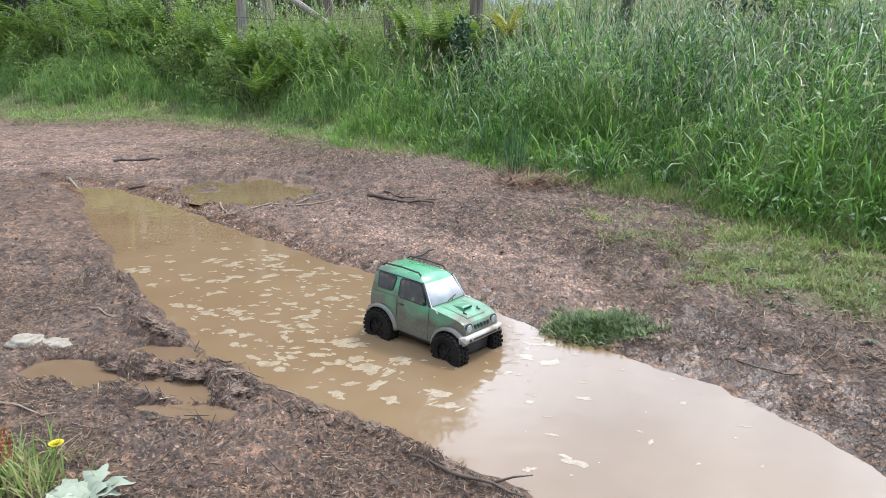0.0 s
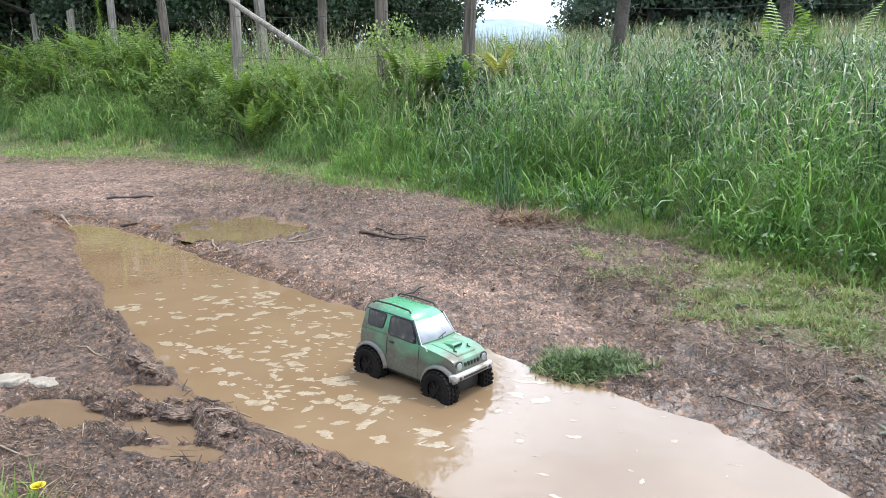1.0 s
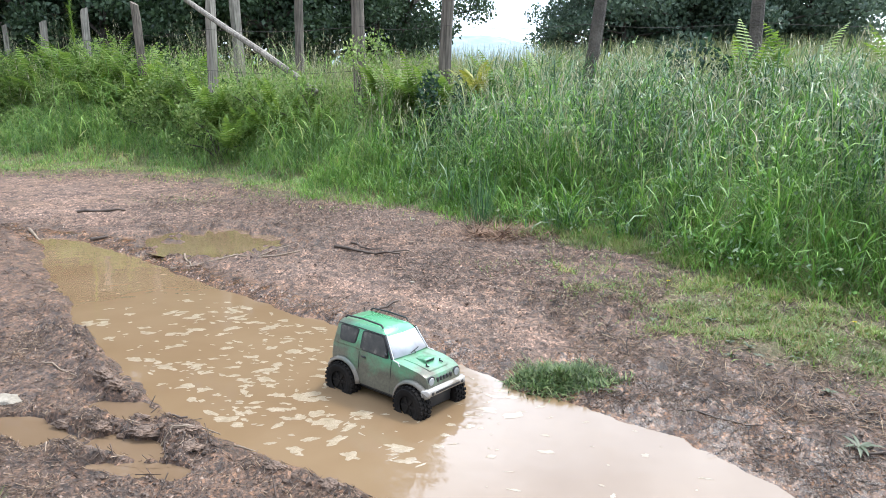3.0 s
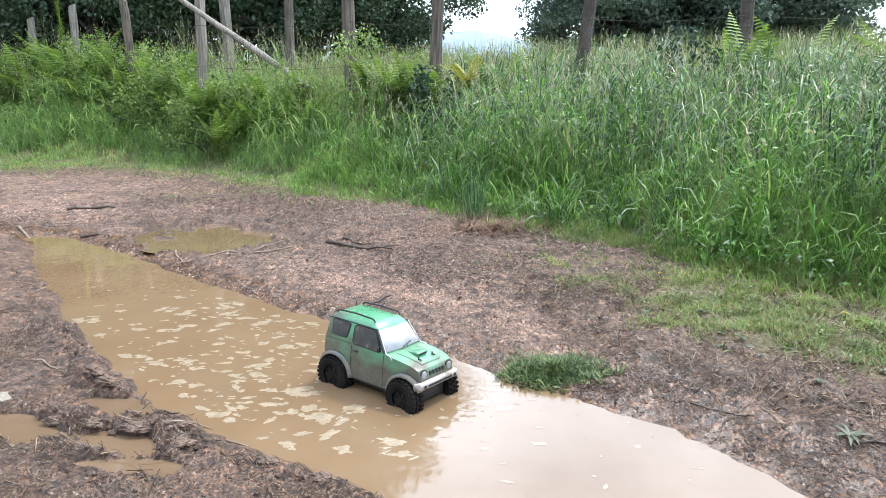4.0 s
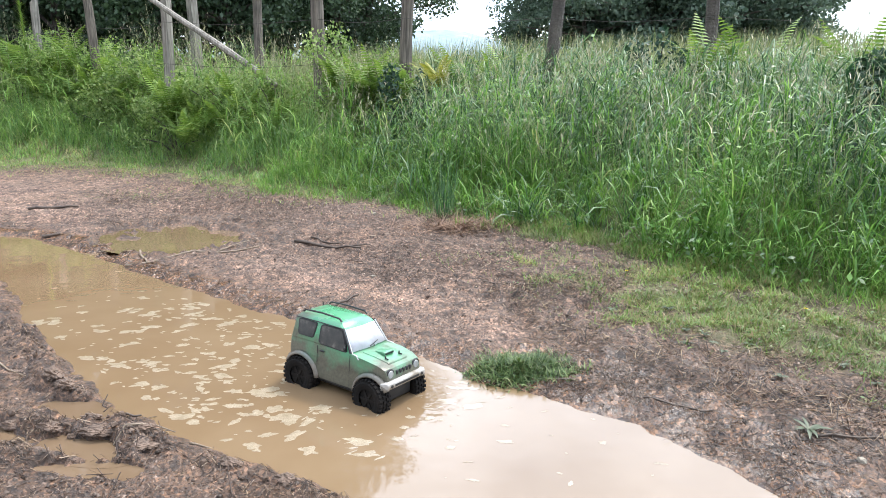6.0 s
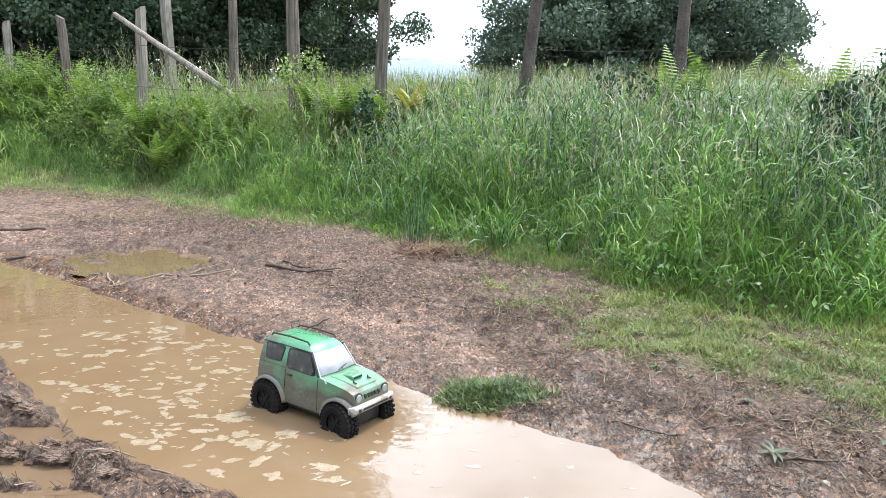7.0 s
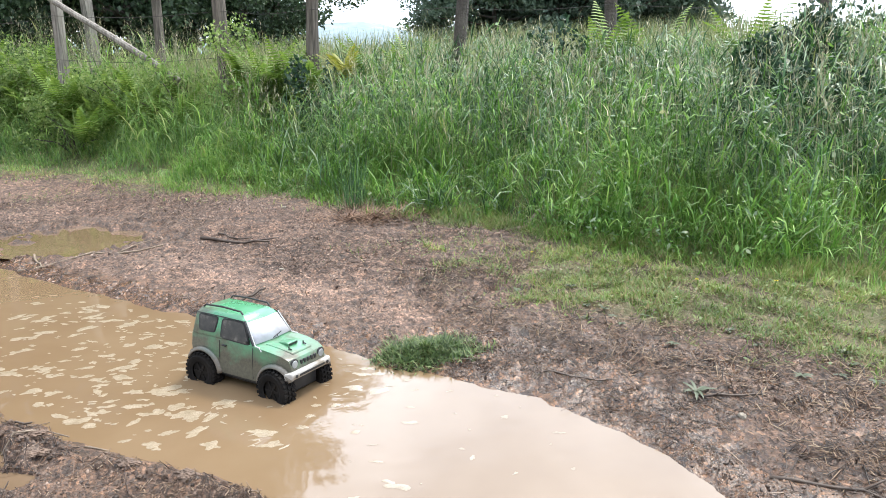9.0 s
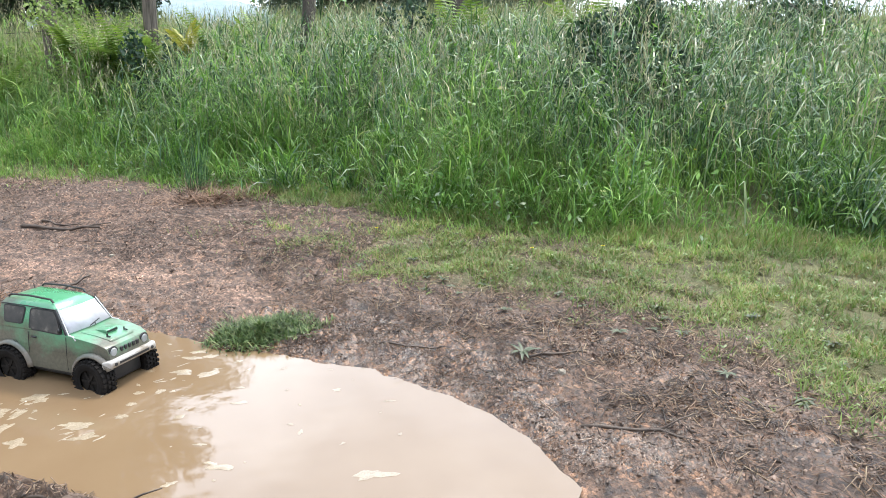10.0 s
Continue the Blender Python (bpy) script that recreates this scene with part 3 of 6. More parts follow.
def tall_grass(name, mat, count, area, chance, scale, width, label):
    x, y = sown(count, *area, chance)
    h = bank_growth(x, y) * (0.35 + 0.7 * rng.random(len(x))) * scale
    swing = 2.2 * fbm(x, y, 0.45, 61) + 1.6 * fbm(x, y, 0.12, 62)
    head = -1.5 + swing * 1.6 + rng.normal(0, 1.7, len(x))
    v, f = ribbons(on_ground(x, y), h, width * rng.uniform(0.6, 1.35, len(x)), head, rng.uniform(0.02, 0.55, len(x)), rng.uniform(1.3, 3.6, len(x)) * (0.55 + 0.6 * rng.random(len(x))), 5)
    return tagged(array_mesh(name, v, f, mat), label, "grass", kind="stuff")


def clumpy(x, y, seed, size=0.13):
    return np.clip(0.52 + 1.15 * fbm(x, y, size, seed, 2), 0.06, 1)


def right_bank(x, y):
    e = into_bank(x, y)
    return seen_sector(x, y) * (e > 0) * (e < 2.9) * np.where(e < 0.7, 0.95, 0.7) * clumpy(x, y, 71) * ramp(x + 0.25 * fbm(x, y, 0.5, 74), -0.9, 0.35) * (1 - 0.85 * np.exp(-((x - 2.3) ** 2 + (y - 3.4) ** 2) / 0.3 ** 2))


def bluish(x, y):
    """Share of grey-green grass: more of it up the bank, in drifts."""
    return ramp(into_bank(x, y) + 0.9 * fbm(x, y, 0.8, 73) + 0.35 * ramp(x, 1.6, 2.6), 0.35, 1.5)


def left_bank(x, y):
    e = into_bank(x, y)
    return seen_sector(x, y) * (e > 0) * (e < 3.2) * np.where(e < 1.4, 1.0, 0.55) * clumpy(x, y, 72, 0.2) * (1 - ramp(x + 0.25 * fbm(x, y, 0.5, 74), -0.5, 0.6))


tall_grass("tall_grass", GRASS, 150000, (-0.9, 4.8, 0.9, 6.4), lambda x, y: right_bank(x, y) * (1 - 0.75 * bluish(x, y)), 0.92, 0.0044, "tall lush green grass arching over the bank")
tall_grass("tall_grass", BLUEGRASS, 105000, (-0.6, 5.2, 0.9, 7.0), lambda x, y: right_bank(x, y) * bluish(x, y), 0.98, 0.005, "tall grey-green grass on the upper bank")
tall_grass("tall_grass", OLIVEGRASS, 120000, (-6.2, 0.8, 3.6, 10.0), left_bank, 0.8, 0.0055, "rank olive green grass along the far side of the track")
tall_grass("tall_grass", SOFTGRASS, 60000, (-6.2, 0.8, 3.6, 10.0), left_bank, 0.85, 0.0055, "soft grey-green grass along the far side of the track")


def stem_leaves(name, mat, count, area, chance, lo, hi, width, label):
    """Leaf blades that branch from the stems above the ground and arch over."""
    x, y = sown(count, *area, chance)
    k = len(x)
    root = on_ground(x, y)
    root[:, 2] += bank_growth(x, y) * rng.uniform(0.15, 0.9, k)
    head = -1.5 + 2.0 * fbm(x, y, 0.3, 64) + rng.normal(0, 1.5, k)
    v, f = ribbons(root, rng.uniform(lo, hi, k), width * rng.uniform(0.6, 1.3, k), head, rng.uniform(0.15, 1.2, k), rng.uniform(0.8, 2.6, k), 3, 0.6)
    return tagged(array_mesh(name, v, f, mat), label, "grass", kind="stuff")


stem_leaves("grass_leaves", GRASS, 150000, (-0.9, 4.6, 0.9, 6.2), lambda x, y: right_bank(x, y) * (into_bank(x, y) > 0.06) * (1 - 0.7 * bluish(x, y)), 0.06, 0.22, 0.0064, "arching green grass leaves on the bank")
stem_leaves("grass_leaves", BLUEGRASS, 110000, (-0.4, 5.2, 0.9, 7.0), lambda x, y: right_bank(x, y) * bluish(x, y), 0.07, 0.25, 0.0075, "arching grey-green grass leaves on the bank")
stem_leaves("grass_leaves", OLIVEGRASS, 34000, (-6.2, 0.8, 3.6, 10.0), lambda x, y: left_bank(x, y) * (into_bank(x, y) > 0.4), 0.1, 0.28, 0.008, "arching olive grass leaves by the fence")

stem_leaves("grass_leaves", SILVERGRASS, 20000, (-0.4, 5.2, 0.9, 6.2), lambda x, y: right_bank(x, y) * (0.15 + 0.85 * bluish(x, y)) * 0.75, 0.13, 0.34, 0.0075, "arching grass blades painted pale as highlights")


def bank_weeds(count, area, mat, label):
    """Small leaves of vetch, nettle and cleavers all through the grass."""
    x, y = sown(count, *area, lambda a, b: right_bank(a, b) * clumpy(a, b, 78, 0.25))
    k = len(x)
    mid = on_ground(x, y)
    mid[:, 2] += bank_growth(x, y) * rng.uniform(0.1, 0.95, k)
    a, up = rng.uniform(0, 6.28, k), rng.normal(0, 0.5, k)
    s = rng.uniform(0.006, 0.017, k)[:, None]
    along = np.stack([np.cos(a), np.sin(a), up - 0.2], -1) * s
    side = np.stack([-np.sin(a), np.cos(a), rng.normal(0, 0.5, k)], -1) * s * 0.5
    v = np.stack([mid - along, mid - side, mid + along, mid + side], 1).reshape(-1, 3)
    return tagged(array_mesh("bank_weeds", v, np.arange(4 * k).reshape(-1, 4), mat), label, "weeds", kind="stuff")


bank_weeds(110000, (-0.9, 4.6, 0.9, 6.2), GRASS, "small bright weed leaves among the bank's grass")
bank_weeds(60000, (-0.4, 4.8, 0.9, 6.2), SILVERGRASS, "small pale weed leaves among the bank's grass")

# bright young grass along the foot of the bank
x, y = sown(72000, -0.9, 3.4, 0.8, 5.2, lambda a, b: (into_bank(a, b) > -0.14) * (into_bank(a, b) < 0.75) * seen_sector(a, b) * clumpy(a, b, 76, 0.1) * 0.9)
k = len(x)
v, f = ribbons(on_ground(x, y), (0.08 + 0.22 * ramp(into_bank(x, y), -0.1, 0.6)) * rng.uniform(0.5, 1.2, k), rng.uniform(0.002, 0.0046, k), rng.uniform(0, 6.28, k), rng.uniform(0.1, 0.7, k), rng.uniform(0.5, 2.4, k), 3)
tagged(array_mesh("young_grass", v, f, YOUNGGRASS), "bright yellow-green grass at the foot of the bank", "grass", kind="stuff")


# low grass sloping down to the track below the hedge
x, y = sown(70000, -6.5, 0.2, 3.6, 9.5, lambda a, b: ramp(into_bank(a, b), -0.55, 0.1) * (into_bank(a, b) < 0.95) * seen_sector(a, b) * clumpy(a, b, 79, 0.16))
k = len(x)
v, f = ribbons(on_ground(x, y), (0.035 + 0.09 * ramp(into_bank(x, y), -0.1, 0.7)) * rng.uniform(0.5, 1.3, k), rng.uniform(0.003, 0.008, k), rng.uniform(0, 6.28, k), rng.uniform(0.2, 1.0, k), rng.uniform(0.4, 2.0, k), 2)
tagged(array_mesh("verge_grass", v, f, LAWN), "low yellow-green grass between hedge and track", "grass", kind="stuff")


def seed_stalks(count, area, chance, lo, hi):
    """Flowering grass stems with drooping pale heads."""
    x, y = sown(count, *area, chance)
    k = len(x)
    h = (bank_growth(x, y) + 0.12) * rng.uniform(lo, hi, k)
    head, lean, droop = rng.uniform(0, 6.28, k), rng.uniform(0.02, 0.16, k), rng.uniform(0.1, 0.5, k)
    root = on_ground(x, y)
    pieces = [ribbons(root, h, np.full(k, 0.0028), head, lean, droop, 4, 1.0)]
    for j in range(7):
        at = 0.97 - 0.035 * j
        ang = lean + droop * at ** 1.6 * 0.45
        p = root + np.stack([np.sin(ang) * h * at * np.cos(head), np.sin(ang) * h * at * np.sin(head), np.cos(ang) * h * at], -1)
        pieces.append(ribbons(p, rng.uniform(0.02, 0.055, k), np.full(k, 0.0045), rng.uniform(0, 6.28, k), rng.uniform(0.1, 0.9, k), rng.uniform(0.2, 1.2, k), 2, 0.8))
    v, f = joined(pieces)
    return tagged(array_mesh("seed_heads", v, f, SEED), "pale flowering grass heads above the bank", "grass", kind="stuff")


seed_stalks(3600, (-0.6, 5.0, 1.4, 7.0), lambda x, y: seen_sector(x, y) * (into_bank(x, y) > 0.4) * (into_bank(x, y) < 3.2), 0.75, 1.05)
seed_stalks(1500, (-5.5, 0.0, 4.5, 9.5), lambda x, y: seen_sector(x, y) * (into_bank(x, y) > 0.8) * (into_bank(x, y) < 3.0), 0.8, 1.2)


def hay(count, area, low=2.2, tall=0.62):
    x, y = sown(count, *area, lambda a, b: seen_sector(a, b) * (into_bank(a, b) > low))
    k = len(x)
    v, f = ribbons(on_ground(x, y), rng.uniform(tall * 0.4, tall, k), rng.uniform(0.006, 0.014, k), rng.uniform(0, 6.28, k), rng.uniform(0, 0.3, k), rng.uniform(0.1, 0.9, k), 3)
    return tagged(array_mesh("meadow_grass", v, f, HAY), "sunlit pale hay grass in the paddock", "grass", kind="stuff")


hay(19000, (-7, 11, 3, 15))
hay(9000, (-2.8, 0.4, 6.0, 8.6), 1.35, 0.72)


def lawn(x, y):
    """Trodden short grass between the mud and the bank."""
    e, inside = into_bank(x, y), x - lawn_edge(y) + 0.10 * fbm(x, y, 0.22, 81)
    body = ramp(inside, -0.08, 0.42) * (e < 0.12) * (y > 0.3)
    fringe = ramp(e, -0.30, 0.0) * (e < 0.15)
    patch = 0.9 * np.exp(-(((x - 0.42) / 0.24) ** 2 + ((y - 2.88) / 0.14) ** 2)) + 0.8 * np.exp(-(((x + 1.55) / 0.25) ** 2 + ((y - 4.55) / 0.22) ** 2)) + 0.6 * np.exp(-(((x - 0.62) / 0.2) ** 2 + ((y - 2.55) / 0.16) ** 2))
    return np.clip(np.maximum(np.maximum(body, fringe * 0.9), patch * 0.8), 0, 1) * clumpy(x, y, 83, 0.09) * seen_sector(x, y, 0.3)


xa, ya = sown(460000, 0.5, 3.0, 0.6, 3.5, lawn)
xb, yb = sown(70000, -4.5, 0.5, 2.6, 6.8, lawn)
x, y = np.concatenate([xa, xb]), np.concatenate([ya, yb])
k = len(x)
v, f = ribbons(on_ground(x, y, 0.003), rng.uniform(0.012, 0.040, k) * (1 + 0.9 * ramp(into_bank(x, y), -0.25, 0.1)), rng.uniform(0.0018, 0.0042, k), rng.uniform(0, 6.28, k), rng.uniform(0.3, 1.35, k), rng.uniform(0.1, 1.0, k), 2)
tagged(array_mesh("short_grass", v, f, LAWN), "short trodden grass at the edge of the mud", "grass", kind="stuff")

# small flat weed leaves among the short grass
x, y = sown(60000, 0.4, 2.8, 0.6, 3.4, lambda a, b: lawn(a, b) * 0.5)
k = len(x)
a = rng.uniform(0, 6.28, k)
size = rng.uniform(0.003, 0.0075, k)[:, None]
mid = np.stack([x, y, height(x, y) + rng.uniform(0.004, 0.02, k)], -1)
along = np.stack([np.cos(a), np.sin(a), rng.normal(0, 0.3, k)], -1) * size
side = np.stack([-np.sin(a), np.cos(a), rng.normal(0, 0.3, k)], -1) * size * 0.55
v = np.stack([mid - along, mid - side, mid + along, mid + side], 1).reshape(-1, 3)
tagged(array_mesh("clover", v, np.arange(4 * k).reshape(-1, 4), WEED), "small clover and weed leaves in the short grass", "weeds", kind="stuff")


def coarse_grass(count, area, chance, lo, hi):
    """Rough grass on the land round about."""
    x, y = sown(count, *area, chance)
    k = len(x)
    v, f = ribbons(on_ground(x, y), rng.uniform(lo, hi, k), rng.uniform(0.02, 0.045, k), rng.uniform(0, 6.28, k), rng.uniform(0.1, 0.6, k), rng.uniform(0.3, 1.6, k), 2)
    return tagged(array_mesh("rough_grass", v, f, BLUEGRASS), "rough meadow grass on the land around", "grass", kind="stuff")


coarse_grass(30000, (-9, 14, -9, 17), lambda a, b: (~seen_sector(a, b)) * np.where(into_bank(a, b) > 0, 1.0, (a > lawn_edge(b) + 0.2) * 0.8), 0.25, 0.6)

# grass hummock at the water's edge
k = 5200
x, y = rng.normal(0.385, 0.085, k), rng.normal(1.885, 0.048, k)
keep = ((x - 0.39) / 0.19) ** 2 + ((y - 1.885) / 0.12) ** 2 < 0.75 + 0.5 * fbm(x, y, 0.06, 58)
x, y = x[keep], y[keep]
k = len(x)
v, f = ribbons(on_ground(x, y, 0.003) + np.stack([0 * x, 0 * x, 0.016 * np.exp(-((x - 0.37) / 0.08) ** 2 - ((y - 1.885) / 0.06) ** 2)], -1), rng.uniform(0.008, 0.034, k), rng.uniform(0.0018, 0.0042, k),
               rng.uniform(0, 6.28, k), rng.uniform(0.5, 1.5, k), rng.uniform(0.0, 1.0, k), 3)
tagged(array_mesh("grass_hummock", v, f, HUMMOCK), "low dark green grass hummock at the puddle's edge", "grass tuft")

# rush tuft at the foot of the bank
k = 80
x, y = rng.normal(0.25, 0.03, k), rng.normal(3.70, 0.03, k)
v, f = ribbons(on_ground(x, y), rng.uniform(0.12, 0.42, k), np.full(k, 0.0028), np.arctan2(y - 3.7, x - 0.25) + rng.normal(0, 0.5, k), rng.uniform(0.03, 0.55, k), rng.uniform(0, 0.6, k), 4)
rush = tagged(array_mesh("rush_tuft", v, f, BLUEGRASS), "upright rush tuft with a brown withered base", "rush")
k = 160
x, y = rng.normal(0.25, 0.05, k), rng.normal(3.67, 0.03, k)
v, f = ribbons(on_ground(x, y), rng.uniform(0.04, 0.12, k), np.full(k, 0.004), rng.uniform(0, 6.28, k), rng.uniform(0.5, 1.4, k), rng.uniform(0, 0.5, k), 3)
tagged(array_mesh("withered_base", v, f, PALESTICK, rush), "brown dead stalks")
k = 1500
x, y = rng.normal(0.36, 0.13, k), rng.normal(3.50, 0.07, k)
v, f = ribbons(on_ground(x, y, 0.0), rng.uniform(0.03, 0.12, k), rng.uniform(0.002, 0.005, k), rng.uniform(0, 6.28, k), rng.uniform(1.0, 1.5, k), rng.uniform(0, 0.4, k), 3)
tagged(array_mesh("dead_stalks", v, f, DEADSTALK), "reddish-brown heap of dead stalks below the rush", "litter", kind="stuff")


def frond(length, droop, pairs=15, shape=0.3):
    """One fern frond along +X: a drooping stem with tapering leaflets on both sides."""
    vs, fs = [], []
    u = np.linspace(0, 1, pairs)
    ang = 1.15 - droop * u
    px = np.concatenate([[0], np.cumsum(np.cos(ang[1:]))]) * length / pairs
    pz = np.concatenate([[0], np.cumsum(np.sin(ang[1:]))]) * length / pairs
    for i in range(pairs):
        t = u[i]
        size = length * shape * (1 - t) ** 0.8 * min(1, 0.25 + t * 4)
        for side in (-1, 1):
            b = np.array([px[i], 0, pz[i]])
            tip = b + np.array([size * 0.35, side * size, -size * 0.15])
            w = np.array([max(length / pairs * 0.42, 0.004), 0, 0.002])
            m = (b + tip) / 2 + np.array([0, 0, size * 0.08])
            n0 = len(vs)
            vs += [b - w, b + w, m + w * 0.9, m - w * 0.9, tip + w * 0.15, tip - w * 0.15]
            fs += [(n0, n0 + 1, n0 + 2, n0 + 3), (n0 + 3, n0 + 2, n0 + 4, n0 + 5)]
    for i in range(pairs - 1):
        n0, w = len(vs), 0.004 * (1 - u[i]) + 0.0012
        a, b = np.array([px[i], 0, pz[i] + 0.0015]), np.array([px[i + 1], 0, pz[i + 1] + 0.0015])
        vs += [a + (0, -w, 0), a + (0, w, 0), b + (0, w, 0), b + (0, -w, 0)]
        fs += [(n0, n0 + 1, n0 + 2, n0 + 3)]
    return np.array(vs), np.array(fs)


def fern(name, x, y, size, count, mat, label, lift=0.0):
    """A fern plant: fronds standing round one root, each a part."""
    root = new(name)
    root.matrix_basis = pose(x, y, float(height(np.array([x]), np.array([y]))[0]) - 0.01)
    for j in range(count):
        v, f = frond(size * random.uniform(0.75, 1.1), random.uniform(0.5, 1.4), 24, random.uniform(0.2, 0.28))
        ob = array_mesh("frond", v, f, mat, root)
        ob.matrix_basis = pose(0, 0, lift, random.uniform(-10, 10), random.uniform(-25, 5), j * 360 / count + random.uniform(-25, 25))
    return tagged(root, label, "fern", "ferns on the bank")


random.seed(3)
for k, y, size in [(-0.68, 8.7, 1.2), (-0.64, 8.4, 1.15), (-0.60, 8.35, 1.2), (-0.57, 8.0, 1.15), (-0.53, 8.05, 1.15), (-0.50, 7.75, 1.15), (-0.47, 7.7, 1.1), (-0.44, 7.5, 1.1), (-0.41, 7.4, 1.1), (-0.385, 7.2, 1.05), (-0.36, 7.0, 1.0), (-0.335, 6.75, 0.9), (-0.30, 6.5, 0.8), (-0.325, 6.25, 0.75),
                   (-0.27, 6.4, 0.8), (-0.24, 6.25, 0.75), (-0.20, 6.15, 0.75), (-0.10, 5.75, 0.85), (-0.075, 5.65, 0.9), (-0.05, 5.7, 0.9), (-0.02, 5.65, 0.8), (0.075, 5.6, 0.8), (0.12, 5.75, 0.75), (-0.46, 8.2, 1.15), (-0.52, 8.5, 1.2),
                   (0.40, 4.9, 0.58), (0.48, 4.9, 0.6), (0.62, 4.5, 0.65)]:
    if k > 0.3:
        fern("fern", 0.09 + k * (y - 0.15), y, size * 1.1, 7, FERN, "tall bright green bracken fern in the bank's grass", 0.22)
        continue
    fern("fern", 0.09 + k * (y - 0.15), y, size * 0.62, 8, FERN, "bright green bracken fern in the bank's grass", size * 0.34)
    if y > 6.0:
        fern("fern", 0.09 + (k + 0.017) * (y - 0.5), y - 0.35, size * 0.5, 8, FERN, "small bracken fern among hedge grasses", size * 0.22)
fern("fern", 0.27, 5.45, 0.34, 9, YELLOW, "yellowed bracken fern among green grass", 0.42)


def leaf_cloud(count, spots, leaf, flat=0.5):
    """Leaves scattered through lumpy volumes: spots are (x, y, z, rx, ry, rz)."""
    spots = np.array(spots, float)
    pick = rng.choice(len(spots), count, p=np.prod(spots[:, 3:], 1) ** 0.75 / np.sum(np.prod(spots[:, 3:], 1) ** 0.75))
    dirs = rng.normal(0, 1, (count, 3))
    dirs /= np.linalg.norm(dirs, axis=1)[:, None]
    mid = spots[pick, :3] + dirs * spots[pick, 3:] * (rng.random(count) ** 0.4)[:, None]
    n = rng.normal(0, 1, (count, 3)) * (1, 1, 0.6) + (0, 0, flat)
    n /= np.linalg.norm(n, axis=1)[:, None]
    a = np.cross(n, rng.normal(0, 1, (count, 3)))
    a /= np.linalg.norm(a, axis=1)[:, None]
    b = np.cross(n, a)
    s = (leaf * rng.uniform(0.6, 1.3, count))[:, None]
    bend = n * s * 0.14
    verts = np.stack([mid - a * s * 0.5, mid + b * s * 0.3 - bend, mid + a * s * 0.5 - bend, mid - b * s * 0.3 - bend], 1)
    return verts.reshape(-1, 3), np.arange(count * 4).reshape(-1, 4)


def bush(x, y, wide, tall, count, leaf, mat, label, name="bush"):
    """A thicket of many small leaves on a few arching stems."""
    z = float(height(np.array([x]), np.array([y]))[0])
    root = new(name)
    root.matrix_basis = pose(x, y, z)
    spots = [(random.uniform(-1, 1) * wide, random.uniform(-1, 1) * wide * 0.6, tall * random.uniform(0.15, 0.85), wide * random.uniform(0.25, 0.5), wide * random.uniform(0.25, 0.45), tall * random.uniform(0.14, 0.28)) for _ in range(11)]
    v, f = leaf_cloud(count, spots, leaf)
    array_mesh("foliage", v, f, mat, root)
    for sx, sy, sz, *_ in spots[:6]:
        bm = bmesh.new()
        limb(bm, [(0, 0, -0.02), (sx * 0.4, sy * 0.4, sz * 0.7), (sx, sy, sz)], 0.008, 0.003, 5)
        part("stem", bm, BARK, root)
    return tagged(root, label, name)


def limb(bm, pts, r0, r1, sides=8):
    """A tapered round limb along points."""
    rings = []
    for i, p in enumerate(pts):
        a, b = Vector(pts[max(i - 1, 0)]), Vector(pts[min(i + 1, len(pts) - 1)])
        q = (b - a).to_track_quat("Z", "Y")
        r = r0 + (r1 - r0) * i / (len(pts) - 1)
        rings.append([bm.verts.new(Vector(p) + q @ Vector((math.cos(k * 2 * math.pi / sides) * r, math.sin(k * 2 * math.pi / sides) * r, 0))) for k in range(sides)])
    for a, b in zip(rings, rings[1:]):
        for k in range(sides):
            bm.faces.new((a[k], a[(k + 1) % sides], b[(k + 1) % sides], b[k]))
    bm.faces.new(rings[0][::-1])
    bm.faces.new(rings[-1])


def tall_weed(x, y, tall, label):
    """A tall feathery weed: one upright stem set with many narrow leaves."""
    root = new("tall_weed")
    root.matrix_basis = pose(x, y, float(height(np.array([x]), np.array([y]))[0]) - 0.01)
    bm = bmesh.new()
    limb(bm, [(0, 0, 0), (0.02, 0.01, tall * 0.5), (-0.01, 0, tall)], 0.009, 0.003, 6)
    part("stem", bm, FERN, root)
    k = 420
    h = tall * rng.uniform(0.25, 1.0, k)
    v, f = ribbons(np.stack([0.015 * np.sin(h * 3), 0 * h, h], -1), rng.uniform(0.05, 0.15, k) * (1.25 - h / tall * 0.7), rng.uniform(0.004, 0.009, k), rng.uniform(0, 6.28, k), rng.uniform(0.3, 1.0, k), rng.uniform(0.2, 1.0, k), 3)
    array_mesh("foliage", v, f, FERN, root)
    return tagged(root, label, "weed")


def beside_track(k, y):
    """Across-track place for a sight line of slope k from the track's standing point."""
    return 0.09 + k * (y - 0.15)


